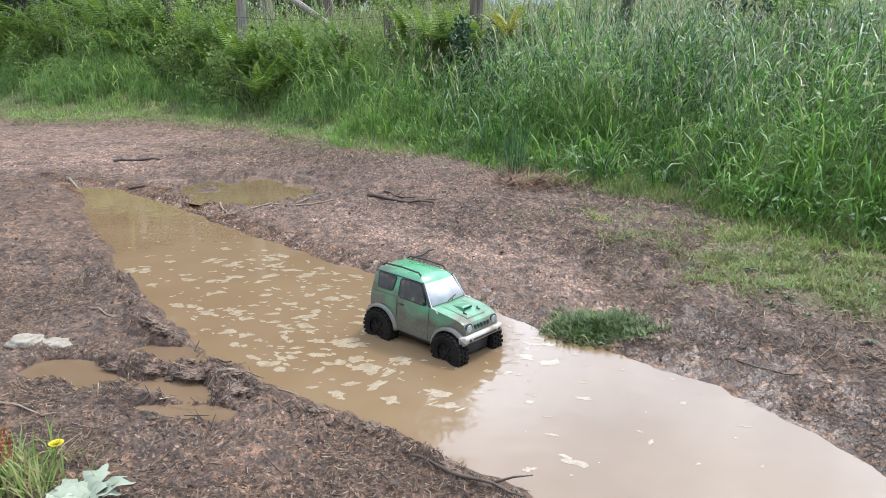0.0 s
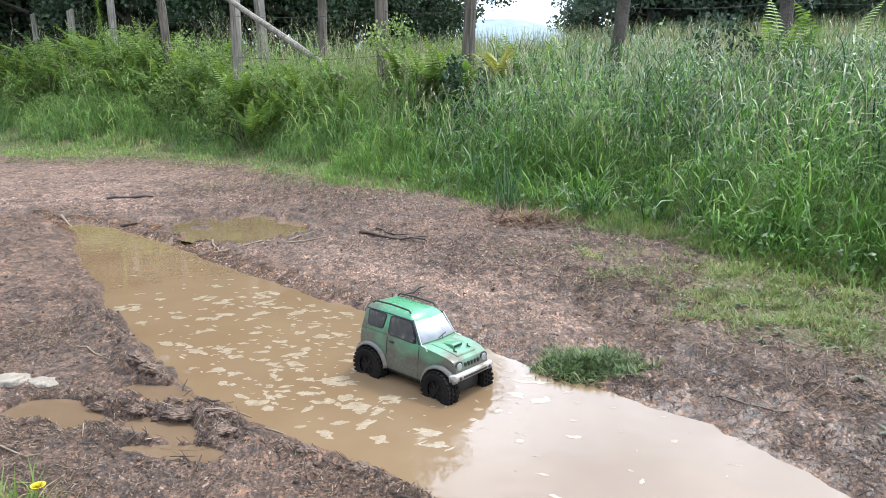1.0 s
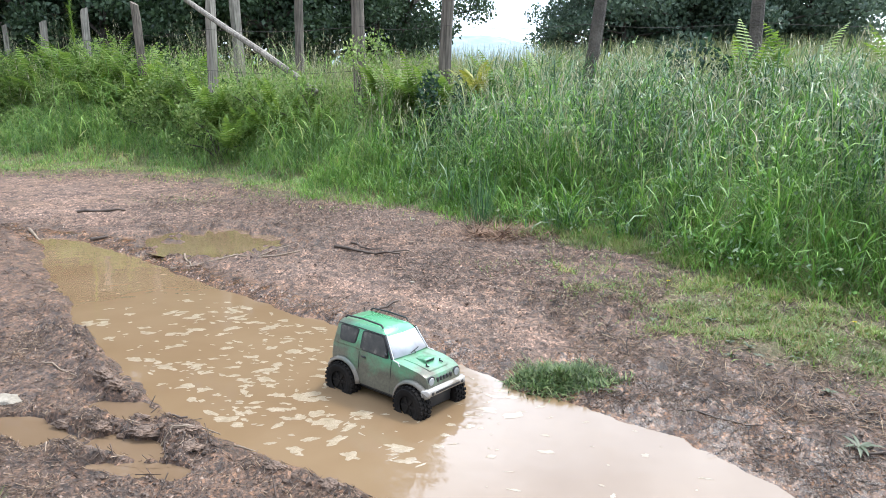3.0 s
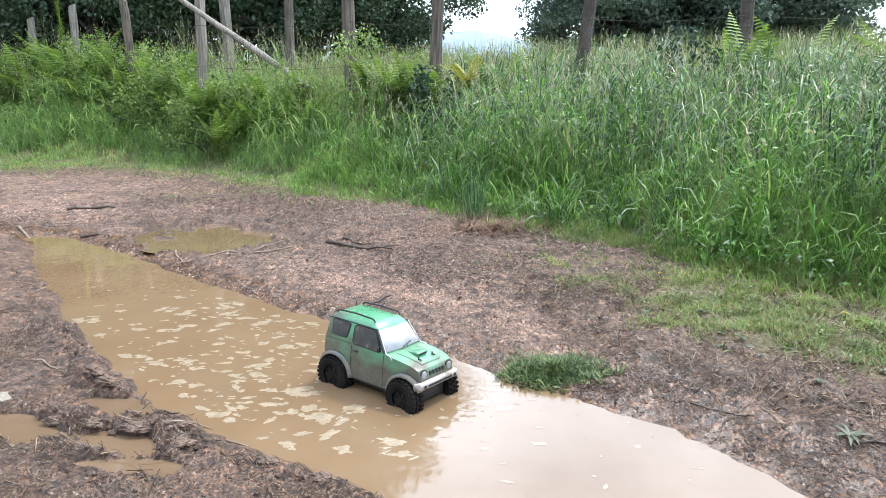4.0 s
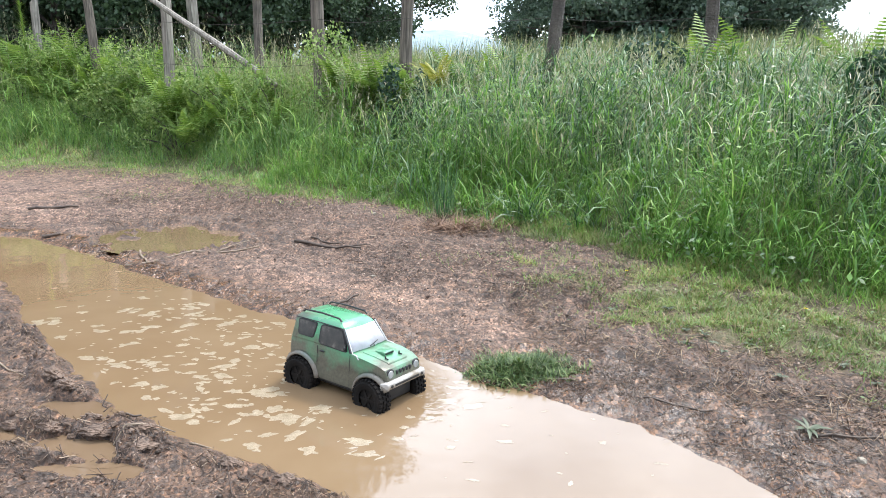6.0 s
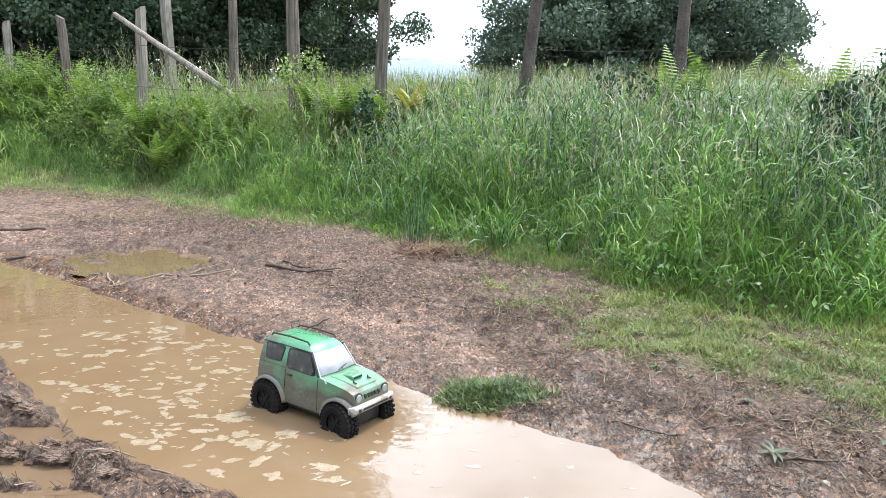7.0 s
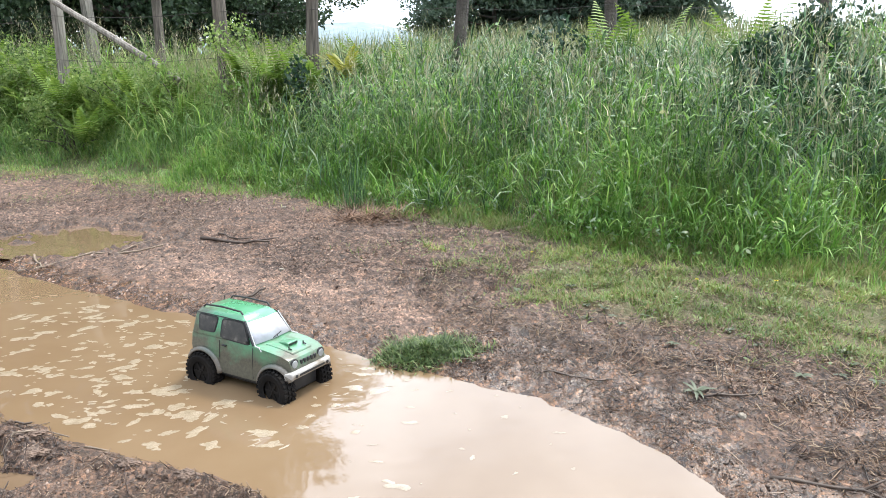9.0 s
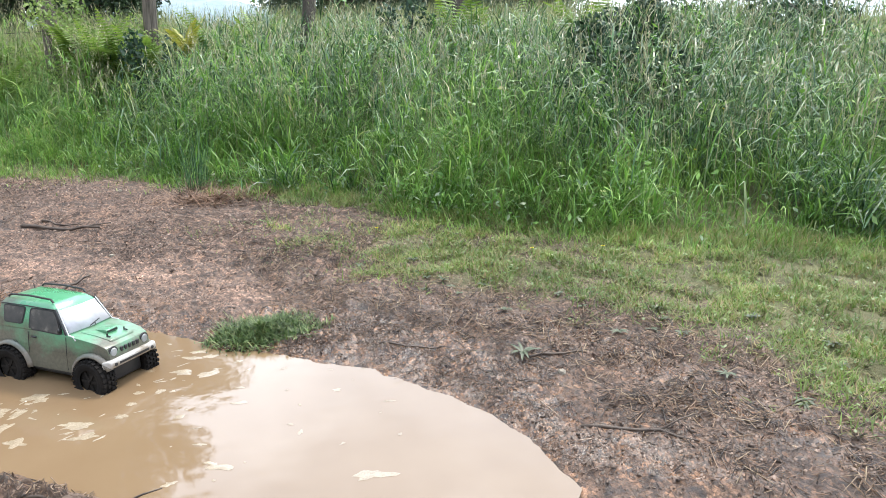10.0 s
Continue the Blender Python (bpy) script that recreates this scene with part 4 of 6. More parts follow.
tall_weed(beside_track(-0.51, 7.6), 7.6, 1.45, "tall feathery yellow-green weed standing above the hedge")
for k, y, w, h, n in [(-0.66, 9.2, 0.7, 0.8, 2200), (-0.58, 8.7, 0.6, 0.8, 2600), (-0.47, 8.3, 0.55, 0.78, 2600), (-0.38, 7.9, 0.5, 0.75, 2400), (-0.27, 7.2, 0.45, 0.62, 1900)]:
    bush(beside_track(k, y), y, w, h, n, 0.036, BRAMBLE, "low bramble thicket overgrowing the fence line", "bramble")
for k, y, w, h, n in [(-0.70, 8.9, 0.55, 0.95, 2600), (-0.62, 8.6, 0.5, 0.98, 2600), (-0.55, 8.15, 0.5, 0.98, 2800), (-0.48, 7.95, 0.5, 0.96, 2800), (-0.415, 7.65, 0.48, 0.95, 2800), (-0.35, 7.0, 0.45, 0.9, 2600), (-0.30, 6.55, 0.4, 0.72, 2400), (-0.24, 6.35, 0.38, 0.72, 2000),
                      (-0.17, 6.3, 0.33, 0.6, 1600), (-0.185, 5.95, 0.28, 0.66, 1300), (-0.335, 6.4, 0.3, 0.62, 1500), (-0.32, 6.2, 0.28, 0.5, 1500), (-0.39, 6.95, 0.4, 0.55, 1500), (-0.45, 7.3, 0.42, 0.55, 1600), (-0.52, 7.55, 0.42, 0.55, 1600), (-0.59, 7.9, 0.45, 0.6, 1600), (-0.075, 5.85, 0.32, 0.92, 2200), (-0.04, 5.8, 0.22, 0.78, 1100)]:
    bush(beside_track(k, y), y, w, h, n, 0.03, NETTLE, "olive green hedge growth of nettle and bramble", "hedge_growth")
for x, y, w, h, n in [(0.05, 5.45, 0.2, 0.66, 1000), (3.7, 4.3, 0.5, 0.95, 2600), (4.2, 3.7, 0.5, 0.9, 2200), (2.78, 3.95, 0.3, 0.78, 2200), (3.15, 4.0, 0.35, 0.85, 2200), (2.35, 3.5, 0.3, 0.52, 2600), (2.6, 3.75, 0.3, 0.62, 2200), (1.75, 5.1, 0.25, 0.72, 1100)]:
    bush(x, y, w, h, n, 0.04, SHADYLEAF, "dark green leafy shrub standing in the grass", "shrub")


def oak(name, tall, crown, leaves, leaf, mat, low, seed, label):
    """A broad tree: tapered trunk, forked limbs and a crown of many clumps of leaves with gaps."""
    random.seed(seed)
    root = new(name)
    bm = bmesh.new()
    limb(bm, [(0, 0, -0.3), (0.05, 0, tall * 0.2), (-0.05, 0.05, tall * 0.45), (0, 0, tall * 0.8)], tall * 0.035, tall * 0.01, 10)
    part("trunk", bm, BARK, root)
    spots = []
    for j in range(16):
        a, up = j * 2.4 + random.uniform(-0.4, 0.4), low + (1 - low) * (j + 0.5) / 16
        reach = crown * (0.55 + 0.5 * math.sin(math.pi * min(1, 0.25 + 0.7 * (j / 16)))) * random.uniform(0.7, 1.05)
        tip = (math.cos(a) * reach, math.sin(a) * reach, tall * up)
        bm = bmesh.new()
        limb(bm, [(0, 0, tall * up * 0.72), (tip[0] * 0.5, tip[1] * 0.5, tall * up * 0.92), tip], tall * 0.012, tall * 0.003, 6)
        part("limb", bm, BARK, root)
        for f in (0.45, 0.8, 1.0):
            g = crown * random.uniform(0.16, 0.32)
            spots.append((tip[0] * f + random.uniform(-g, g) * 0.5, tip[1] * f + random.uniform(-g, g) * 0.5, tip[2] + random.uniform(-g, g) * 0.6, g, g, g * 0.75))
    v, f = leaf_cloud(leaves, spots, leaf)
    array_mesh("crown", v, f, mat, root)
    return tagged(root, label, "tree", "trees round the paddock")


def planted(ob, places):
    for i, (x, y, turn, size) in enumerate(places):
        m = pose(x, y, float(height(np.array([x]), np.array([y]))[0]), 0, 0, turn) @ Matrix.Diagonal((size, size, size, 1))
        if i == 0:
            ob.matrix_basis = m
        else:
            copy_thing(ob, pose(x, y, m.translation.z, 0, 0, turn)).scale = (size, size, size)


planted(oak("tree", 9.0, 3.0, 34000, 0.095, DARKLEAF, 0.08, 11, "dark dense broadleaf tree at the paddock's edge"),
        [(-7.4, 12.2, 0, 1), (-4.6, 12.0, 140, 0.95), (-2.1, 12.6, 250, 0.95), (-9.8, 13.0, 60, 1.0), (-6.0, 14.8, 200, 1.2), (-3.4, 15.4, 20, 1.15), (-12.5, 14.0, 100, 1.1), (-8.8, 16.2, 310, 1.3), (-12.0, 17.5, 30, 1.3)])
planted(oak("tree", 9.0, 2.4, 16000, 0.11, OAK, 0.08, 12, "tall leafy oak tree behind the paddock"), [(-2.45, 13.6, 30, 0.9), (-3.6, 17.5, 200, 1.2)])
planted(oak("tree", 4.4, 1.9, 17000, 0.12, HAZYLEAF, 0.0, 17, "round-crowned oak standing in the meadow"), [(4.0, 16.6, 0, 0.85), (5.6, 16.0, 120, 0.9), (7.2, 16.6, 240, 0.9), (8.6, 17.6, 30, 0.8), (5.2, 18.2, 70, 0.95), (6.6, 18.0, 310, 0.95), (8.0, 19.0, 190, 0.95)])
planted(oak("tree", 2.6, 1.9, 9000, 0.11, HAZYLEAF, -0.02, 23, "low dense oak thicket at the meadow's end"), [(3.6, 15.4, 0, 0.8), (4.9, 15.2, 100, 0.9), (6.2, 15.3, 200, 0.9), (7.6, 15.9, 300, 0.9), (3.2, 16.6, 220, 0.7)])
planted(oak("tree", 3.4, 1.7, 12000, 0.09, DARKLEAF, 0.0, 19, "dark understorey tree below the wood"),
        [(-6.2, 11.2, 0, 0.9), (-3.6, 11.3, 90, 0.85), (-1.9, 12.0, 190, 0.75), (-1.1, 12.0, 60, 0.7), (-0.65, 13.0, 130, 0.75), (-8.6, 11.6, 45, 0.95), (-5.0, 11.0, 270, 0.8), (-2.6, 11.2, 20, 0.8), (-11.0, 12.3, 10, 1), (-7.4, 13.4, 80, 1.0), (-4.2, 13.2, 150, 1.0), (-9.8, 14.4, 120, 1.1)])

# wooded hill far off, air haze painted into its colour
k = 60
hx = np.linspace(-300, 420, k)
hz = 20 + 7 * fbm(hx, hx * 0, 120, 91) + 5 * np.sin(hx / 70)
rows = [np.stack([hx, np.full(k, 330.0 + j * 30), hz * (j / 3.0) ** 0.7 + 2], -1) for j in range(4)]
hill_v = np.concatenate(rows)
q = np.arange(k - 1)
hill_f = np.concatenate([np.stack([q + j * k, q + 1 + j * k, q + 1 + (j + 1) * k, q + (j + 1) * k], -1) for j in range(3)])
tagged(array_mesh("backdrop", hill_v, hill_f, HILL, None, True), "wooded hill in the distance, its haze painted blue", "hill", kind="structure")


# ---- fence ----
def post(x, y, tall, wide, lean_x, lean_y, mat, label, square=False, name="fence_post"):
    """A weathered post: a slightly crooked tapered shaft with a rough-cut top."""
    z = float(height(np.array([x]), np.array([y]))[0])
    bm = bmesh.new()
    sides, rings = (4 if square else 10), 9
    prev = None
    for i in range(rings):
        t = i / (rings - 1)
        r = wide / 2 * (1.08 - 0.18 * t) * (1 + 0.06 * noise.noise((x * 3, y, t * 5)))
        ring = []
        for j in range(sides):
            a = (j + 0.5) * 2 * math.pi / sides
            q = r * (1.3 if square else 1) * (1 + 0.09 * noise.noise((x + math.cos(a) * 1.5, y + math.sin(a) * 1.5, t * 4)))
            ring.append(bm.verts.new((lean_x * t * tall + q * math.cos(a) + 0.012 * noise.noise((x, t * 3, 1)), lean_y * t * tall + q * math.sin(a), -0.1 + t * (tall + 0.1) + (0.02 * math.cos(a + x) if i == rings - 1 else 0))))
        if prev:
            for j in range(sides):
                bm.faces.new((prev[j], prev[(j + 1) % sides], ring[(j + 1) % sides], ring[j]))
        prev = ring
    bm.faces.new(prev)
    ob = part(name, bm, mat)
    ob.matrix_basis = pose(x, y, z)
    if square:
        ob.rotation_euler = (0, 0, x)
    return tagged(ob, label, "post", "fence posts along the bank")


POSTS = [(-0.60, 10.2, 1.52, 0.085, 0.0, PALEWOOD, True), (-0.548, 9.2, 1.49, 0.08, 0.0, PALEWOOD, True), (-0.492, 8.3, 1.55, 0.085, -0.01, PALEWOOD, True), (-0.413, 7.4, 1.52, 0.10, -0.06, POSTWOOD, False),
         (-0.326, 6.6, 1.53, 0.085, -0.03, PALEWOOD, True), (-0.122, 6.1, 1.72, 0.125, -0.02, POSTWOOD, False), (-0.012, 5.9, 1.72, 0.115, 0.03, POSTWOOD, False), (0.176, 5.7, 1.68, 0.115, 0.13, BARK, False),
         (0.402, 5.4, 1.66, 0.11, 0.02, BARK, False), (0.735, 5.2, 1.4, 0.11, 0.0, BARK, False)]
tops = []
for kx, y, top, w, lean, mat, square in POSTS:
    x = beside_track(kx, y)
    tall = top - float(height(np.array([x]), np.array([y]))[0])
    post(x, y, tall, w * 0.86, lean, 0.0, mat, "pale split-oak fence stake, grey with weather" if square else ("dark bark-covered fence post standing in tall grass" if mat == BARK else "round grey-brown weathered wooden fence post"), square)
    tops.append((x, y, top, lean, tall))
post(beside_track(-0.205, 7.6), 7.6, 1.5, 0.09, 0.0, 0.0, POSTWOOD, "slim grey wooden post behind the fence")
post(beside_track(-0.283, 8.2), 8.2, 1.5, 0.09, 0.05, 0.0, PALEWOOD, "pale leaning stake behind the fence", True)

# fallen pole that leans on a stake
bm = bmesh.new()
limb(bm, [(-2.17, 6.52, 1.46), (-1.82, 6.36, 1.24), (-1.44, 6.2, 1.01), (-1.12, 6.1, 0.8), (-1.0, 6.08, 0.7)], 0.021, 0.030, 9)
tagged(part("leaning_pole", bm, PALEWOOD), "bare grey pole leaning against a fence stake", "pole")

for level in (0.28, 0.62):
    cu = bpy.data.curves.new("fence_wire", "CURVE")
    cu.dimensions, cu.bevel_depth, cu.bevel_resolution = "3D", 0.0018, 1
    sp = cu.splines.new("POLY")
    pts = []
    for (x0, y0, t0, l0, h0), (x1, y1, t1, l1, h1) in zip(tops, tops[1:]):
        for j in range(6):
            u = j / 6
            z0, z1 = 1.5 - level, 1.5 - level
            pts.append((x0 + (x1 - x0) * u, y0 + (y1 - y0) * u - 0.05, z0 + (z1 - z0) * u - 0.03 * math.sin(math.pi * u)))
    sp.points.add(len(pts) - 1)
    for p, c in zip(sp.points, pts):
        p.co = (*c, 1)
    cu.materials.append(WIRE)
    tagged(new("fence_wire", cu), "thin sagging wire stapled along the fence posts", "wire")


# ---- radio-controlled off-road car ----
def dirty_paint(name, colour, dust, low, high):
    """Satin paint with dried mud that thickens towards the sills, in blotches."""
    m, n, l, b = material(name)
    blot, fine = noise_node(n, l, 13.0, 5.0, 0.6), noise_node(n, l, 160.0, 3.0)
    tc, sep = n.new("ShaderNodeTexCoord"), n.new("ShaderNodeSeparateXYZ")
    l.new(tc.outputs["Object"], sep.inputs["Vector"])
    lift = n.new("ShaderNodeMapRange")
    lift.inputs["From Min"].default_value, lift.inputs["From Max"].default_value = low, high
    lift.inputs["To Min"].default_value, lift.inputs["To Max"].default_value = 0.5, -0.06
    l.new(sep.outputs["Z"], lift.inputs["Value"])
    add = n.new("ShaderNodeMath")
    add.operation = "ADD"
    tail = n.new("ShaderNodeMapRange")
    tail.inputs["From Min"].default_value, tail.inputs["From Max"].default_value = -0.16, -0.09
    tail.inputs["To Min"].default_value, tail.inputs["To Max"].default_value = 0.16, 0.0
    l.new(sep.outputs["X"], tail.inputs["Value"])
    more = n.new("ShaderNodeMath")
    more.operation = "ADD"
    l.new(lift.outputs["Result"], more.inputs[0])
    l.new(tail.outputs["Result"], more.inputs[1])
    l.new(more.outputs["Value"], add.inputs[0])
    l.new(blot.outputs["Fac"], add.inputs[1])
    r = colour_ramp(n, [(0.44, (0, 0, 0)), (0.74, (1, 1, 1))])
    l.new(add.outputs["Value"], r.inputs["Fac"])
    dustc = colour_ramp(n, [(0.3, tuple(c * 0.7 for c in dust)), (0.7, dust)])
    l.new(fine.outputs["Fac"], dustc.inputs["Fac"])
    l.new(mixed(n, l, "MIX", r.outputs["Color"], colour, dustc.outputs["Color"]), b.inputs["Base Color"])
    g = n.new("ShaderNodeMapRange")
    g.inputs["To Min"].default_value, g.inputs["To Max"].default_value = 0.26, 0.8
    l.new(r.outputs["Color"], g.inputs["Value"])
    l.new(g.outputs["Result"], b.inputs["Roughness"])
    b.inputs["Coat Weight"].default_value, b.inputs["Coat Roughness"].default_value = 0.5, 0.2
    bump(n, l, b, fine.outputs["Fac"], 0.15, 0.0006)
    return m


GREEN = dirty_paint("mint_green_paint", (0.075, 0.27, 0.135), (0.12, 0.115, 0.08), 0.05, 0.165)
SILVER = dirty_paint("silver_bumper", (0.55, 0.54, 0.52), (0.24, 0.2, 0.15), 0.03, 0.12)
FLARE = dirty_paint("muddy_flare", (0.04, 0.07, 0.05), (0.17, 0.145, 0.112), 0.06, 0.12)
BLACK = plain("black_plastic", (0.018, 0.018, 0.018), 0.5)
RUBBER = grained("muddy_rubber", [(0.35, (0.005, 0.0045, 0.004)), (0.75, (0.019, 0.015, 0.012))], 30, 0.85, 0.5, 0.001)
RUBBER.node_tree.nodes["Principled BSDF"].inputs["Specular IOR Level"].default_value = 0.2
RIM = grained("muddy_rim", [(0.35, (0.007, 0.006, 0.005)), (0.75, (0.024, 0.019, 0.015))], 40, 0.85, 0.4, 0.001)
RIM.node_tree.nodes["Principled BSDF"].inputs["Specular IOR Level"].default_value = 0.2
LAMPGLASS = plain("lamp_glass", (0.30, 0.31, 0.30), 0.15)
PANE, _n, _l, _b = material("tinted_pane")
_t = noise_node(_n, _l, 30.0, 5.0)
_r = colour_ramp(_n, [(0.35, (0.018, 0.019, 0.018)), (0.55, (0.045, 0.042, 0.036)), (0.72, (0.17, 0.155, 0.13))])
_l.new(_t.outputs["Fac"], _r.inputs["Fac"])
_l.new(_r.outputs["Color"], _b.inputs["Base Color"])
_b.inputs["Roughness"].default_value = 0.16
# the windscreen's reflection of bright sky is painted in as a pale base
SCREEN, _n, _l, _b = material("sky_pale_windscreen")
_t = noise_node(_n, _l, 24.0, 5.0)
_r = colour_ramp(_n, [(0.35, (0.42, 0.41, 0.43)), (0.7, (0.58, 0.57, 0.60))])
_l.new(_t.outputs["Fac"], _r.inputs["Fac"])
_l.new(_r.outputs["Color"], _b.inputs["Base Color"])
_b.inputs["Roughness"].default_value = 0.2

WB, WR, SINK = 0.1175, 0.046, 0.018


def softened(ob, width, segs=2, angle=35):
    m = ob.modifiers.new("soft_edges", "BEVEL")
    m.width, m.segments, m.limit_method, m.angle_limit = width, segs, "ANGLE", radians(angle)
    m.harden_normals = False
    return smooth(ob)


def extruded(bm, outline, half):
    """A side outline (x, z) drawn out across the car; half may follow x and z."""
    left = [bm.verts.new((x, half(x, z), z)) for x, z in outline]
    right = [bm.verts.new((x, -half(x, z), z)) for x, z in outline]
    bm.faces.new(left[::-1])
    bm.faces.new(right)
    k = len(outline)
    for i in range(k):
        bm.faces.new((left[i], left[(i + 1) % k], right[(i + 1) % k], right[i]))
    bmesh.ops.recalc_face_normals(bm, faces=bm.faces)


def boxed(bm, x0, x1, y0, y1, z0, z1):
    v = [bm.verts.new(c) for c in ((x0, y0, z0), (x1, y0, z0), (x1, y1, z0), (x0, y1, z0), (x0, y0, z1), (x1, y0, z1), (x1, y1, z1), (x0, y1, z1))]
    for q in ((0, 3, 2, 1), (4, 5, 6, 7), (0, 1, 5, 4), (1, 2, 6, 5), (2, 3, 7, 6), (3, 0, 4, 7)):
        bm.faces.new([v[i] for i in q])


def tube(bm, pts, r, sides=8):
    limb(bm, pts, r, r, sides)


def slab(corners, out, thick):
    """A thin pane with the given corners, pushed out and given thickness along its normal."""
    bm = bmesh.new()
    c = [Vector(p) for p in corners]
    nrm = (c[len(c) // 3] - c[0]).cross(c[2 * len(c) // 3] - c[0]).normalized()
    a = [bm.verts.new(p + nrm * out) for p in c]
    b = [bm.verts.new(p + nrm * (out - thick)) for p in c]
    bm.faces.new(a)
    bm.faces.new(b[::-1])
    for i in range(len(c)):
        bm.faces.new((a[i], b[i], b[(i + 1) % len(c)], a[(i + 1) % len(c)]))
    return bm


def rounded(corners, share, steps=4):
    """A flat polygon with its corners rounded off."""
    out, k = [], len(corners)
    for i in range(k):
        p, a, b = Vector(corners[i]), Vector(corners[i - 1]), Vector(corners[(i + 1) % k])
        r = share * min((a - p).length, (b - p).length)
        s, e = p + (a - p).normalized() * r, p + (b - p).normalized() * r
        for j in range(steps + 1):
            t = j / steps
            out.append(tuple(s * (1 - t) ** 2 + p * 2 * t * (1 - t) + e * t ** 2))
    return out


def toy_car():
    car = new("toy_car")

    def arch(cx, start, end, r=0.0535):
        return [(cx + r * math.cos(radians(a)), 0.045 + r * math.sin(radians(a))) for a in np.linspace(start, end, 9)]
    outline = [(-0.158, 0.082), (-0.1605, 0.105), (-0.159, 0.137), (0.046, 0.139), (0.058, 0.137), (0.10, 0.1335), (0.135, 0.127), (0.152, 0.119), (0.159, 0.106), (0.160, 0.082)]
    outline += arch(WB, 42, 172) + [(0.062, 0.050), (-0.062, 0.050)] + arch(-WB, 8, 138)

    def half(x, z):
        nose = 0.072 - 0.010 * max(0, (x - 0.10) / 0.06) ** 2 - 0.003 * max(0, (-0.13 - x) / 0.03)
        return nose - 0.10 * max(0, z - 0.115) - 0.05 * max(0, 0.07 - z)
    bm = bmesh.new()
    extruded(bm, outline, half)
    body = softened(part("body", bm, GREEN, car, "mint green painted shell, muddy at the sills"), 0.006, 3, 30)
    # cabin: belt line to roof
    low = dict(r=-0.1585, f=0.052, h=0.0695, z=0.136)
    top = dict(r=-0.150, f=0.006, h=0.056, z=0.199)
    bm = bmesh.new()
    rings = []
    for t in (0.0, 0.5, 0.86, 1.0):
        s = t if t < 1 else 1.0
        inset = 0.0 if t < 0.9 else 0.007
        x0, x1 = low["r"] + (top["r"] - low["r"]) * s + inset, low["f"] + (top["f"] - low["f"]) * s - inset * 1.6
        h, z = low["h"] + (top["h"] - low["h"]) * s - inset, low["z"] + (top["z"] - low["z"]) * (t if t < 0.9 else 1.03)
        rings.append([bm.verts.new(c) for c in ((x0, -h, z), ((x0 + x1) / 2, -h - 0.001, z), (x1, -h * 0.97, z), (x1 + 0.004, 0, z), (x1, h * 0.97, z), ((x0 + x1) / 2, h + 0.001, z), (x0, h, z), (x0 - 0.003, 0, z))])
    for a, b in zip(rings, rings[1:]):
        for i in range(8):
            bm.faces.new((a[i], a[(i + 1) % 8], b[(i + 1) % 8], b[i]))
    crown = bm.verts.new((-0.075, 0, 0.2045))
    for i in range(8):
        bm.faces.new((rings[-1][i], rings[-1][(i + 1) % 8], crown))
    bm.faces.new(rings[0][::-1])
    cabin = softened(part("cabin", bm, GREEN, car), 0.005, 3, 25)

    def side_at(x_low, t, sgn):
        """A point on the cabin's side: x along the belt (or roof when t is 1)."""
        h = low["h"] + (top["h"] - low["h"]) * t
        return (x_low, sgn * (h + 0.0012), low["z"] + (top["z"] - low["z"]) * t)
    for sgn in (-1, 1):
        order = (lambda c: c) if sgn < 0 else (lambda c: c[::-1])
        for name, quad in (("door_window", [(-0.057, 0.10), (0.034, 0.06), (0.012, 0.80), (-0.055, 0.80)]), ("rear_window", [(-0.132, 0.22), (-0.081, 0.22), (-0.074, 0.80), (-0.135, 0.80)])):
            pts = [side_at(x, t, sgn) for x, t in quad]
            part("window_seal", slab(order(rounded([(x + (x - (quad[0][0] + quad[1][0]) / 2) * 0.10, y, z + (z - 0.165) * 0.12) for x, y, z in pts], 0.20)), 0.0003, 0.004), BLACK, cabin)
            part(name, slab(order(rounded(pts, 0.22)), 0.0012, 0.004), PANE, cabin, "dark tinted side window speckled with mud")
        # roof rail with its feet
        bm = bmesh.new()
        y = sgn * 0.047
        tube(bm, [(-0.135, y, 0.2035), (-0.127, y, 0.2095), (-0.07, y, 0.212), (-0.01, y, 0.2095), (-0.003, y, 0.2025)], 0.0024, 8)
        part("roof_rail", bm, BLACK, car, "slim black roof rail")
        # gutter line over the windows
        bm = bmesh.new()
        tube(bm, [(-0.149, sgn * 0.0578, 0.190), (-0.07, sgn * 0.0592, 0.1915), (0.008, sgn * 0.0578, 0.190)], 0.0012, 6)
        part("gutter", bm, BLACK, car)
        # door shut lines and handle
        for x in (-0.062, 0.047):
            bm = bmesh.new()
            tube(bm, [(x, sgn * (half(x, 0.06) + 0.0002), 0.056), (x, sgn * (half(x, 0.10) + 0.0002), 0.10), (x, sgn * (half(x, 0.135) + 0.0002), 0.134)], 0.0008, 5)
            part("door_gap", bm, BLACK, body)
        bm = bmesh.new()
        boxed(bm, -0.053, -0.038, sgn * 0.0715 - 0.002, sgn * 0.0715 + 0.002, 0.121, 0.1255)
        softened(part("door_handle", bm, BLACK, body), 0.001, 1)
        bm = bmesh.new()
        boxed(bm, -0.060, 0.058, sgn * 0.066 - 0.004, sgn * 0.066 + 0.004, 0.046, 0.052)
        softened(part("sill", bm, BLACK, car), 0.0015, 1)
        # mirror stub
        bm = bmesh.new()
        bmesh.ops.create_uvsphere(bm, u_segments=10, v_segments=6, radius=0.006, matrix=Matrix.Translation((0.030, sgn * 0.071, 0.147)) @ Matrix.Diagonal((0.6, 0.7, 1.0, 1)))
        smooth(part("mirror", bm, BLACK, car))
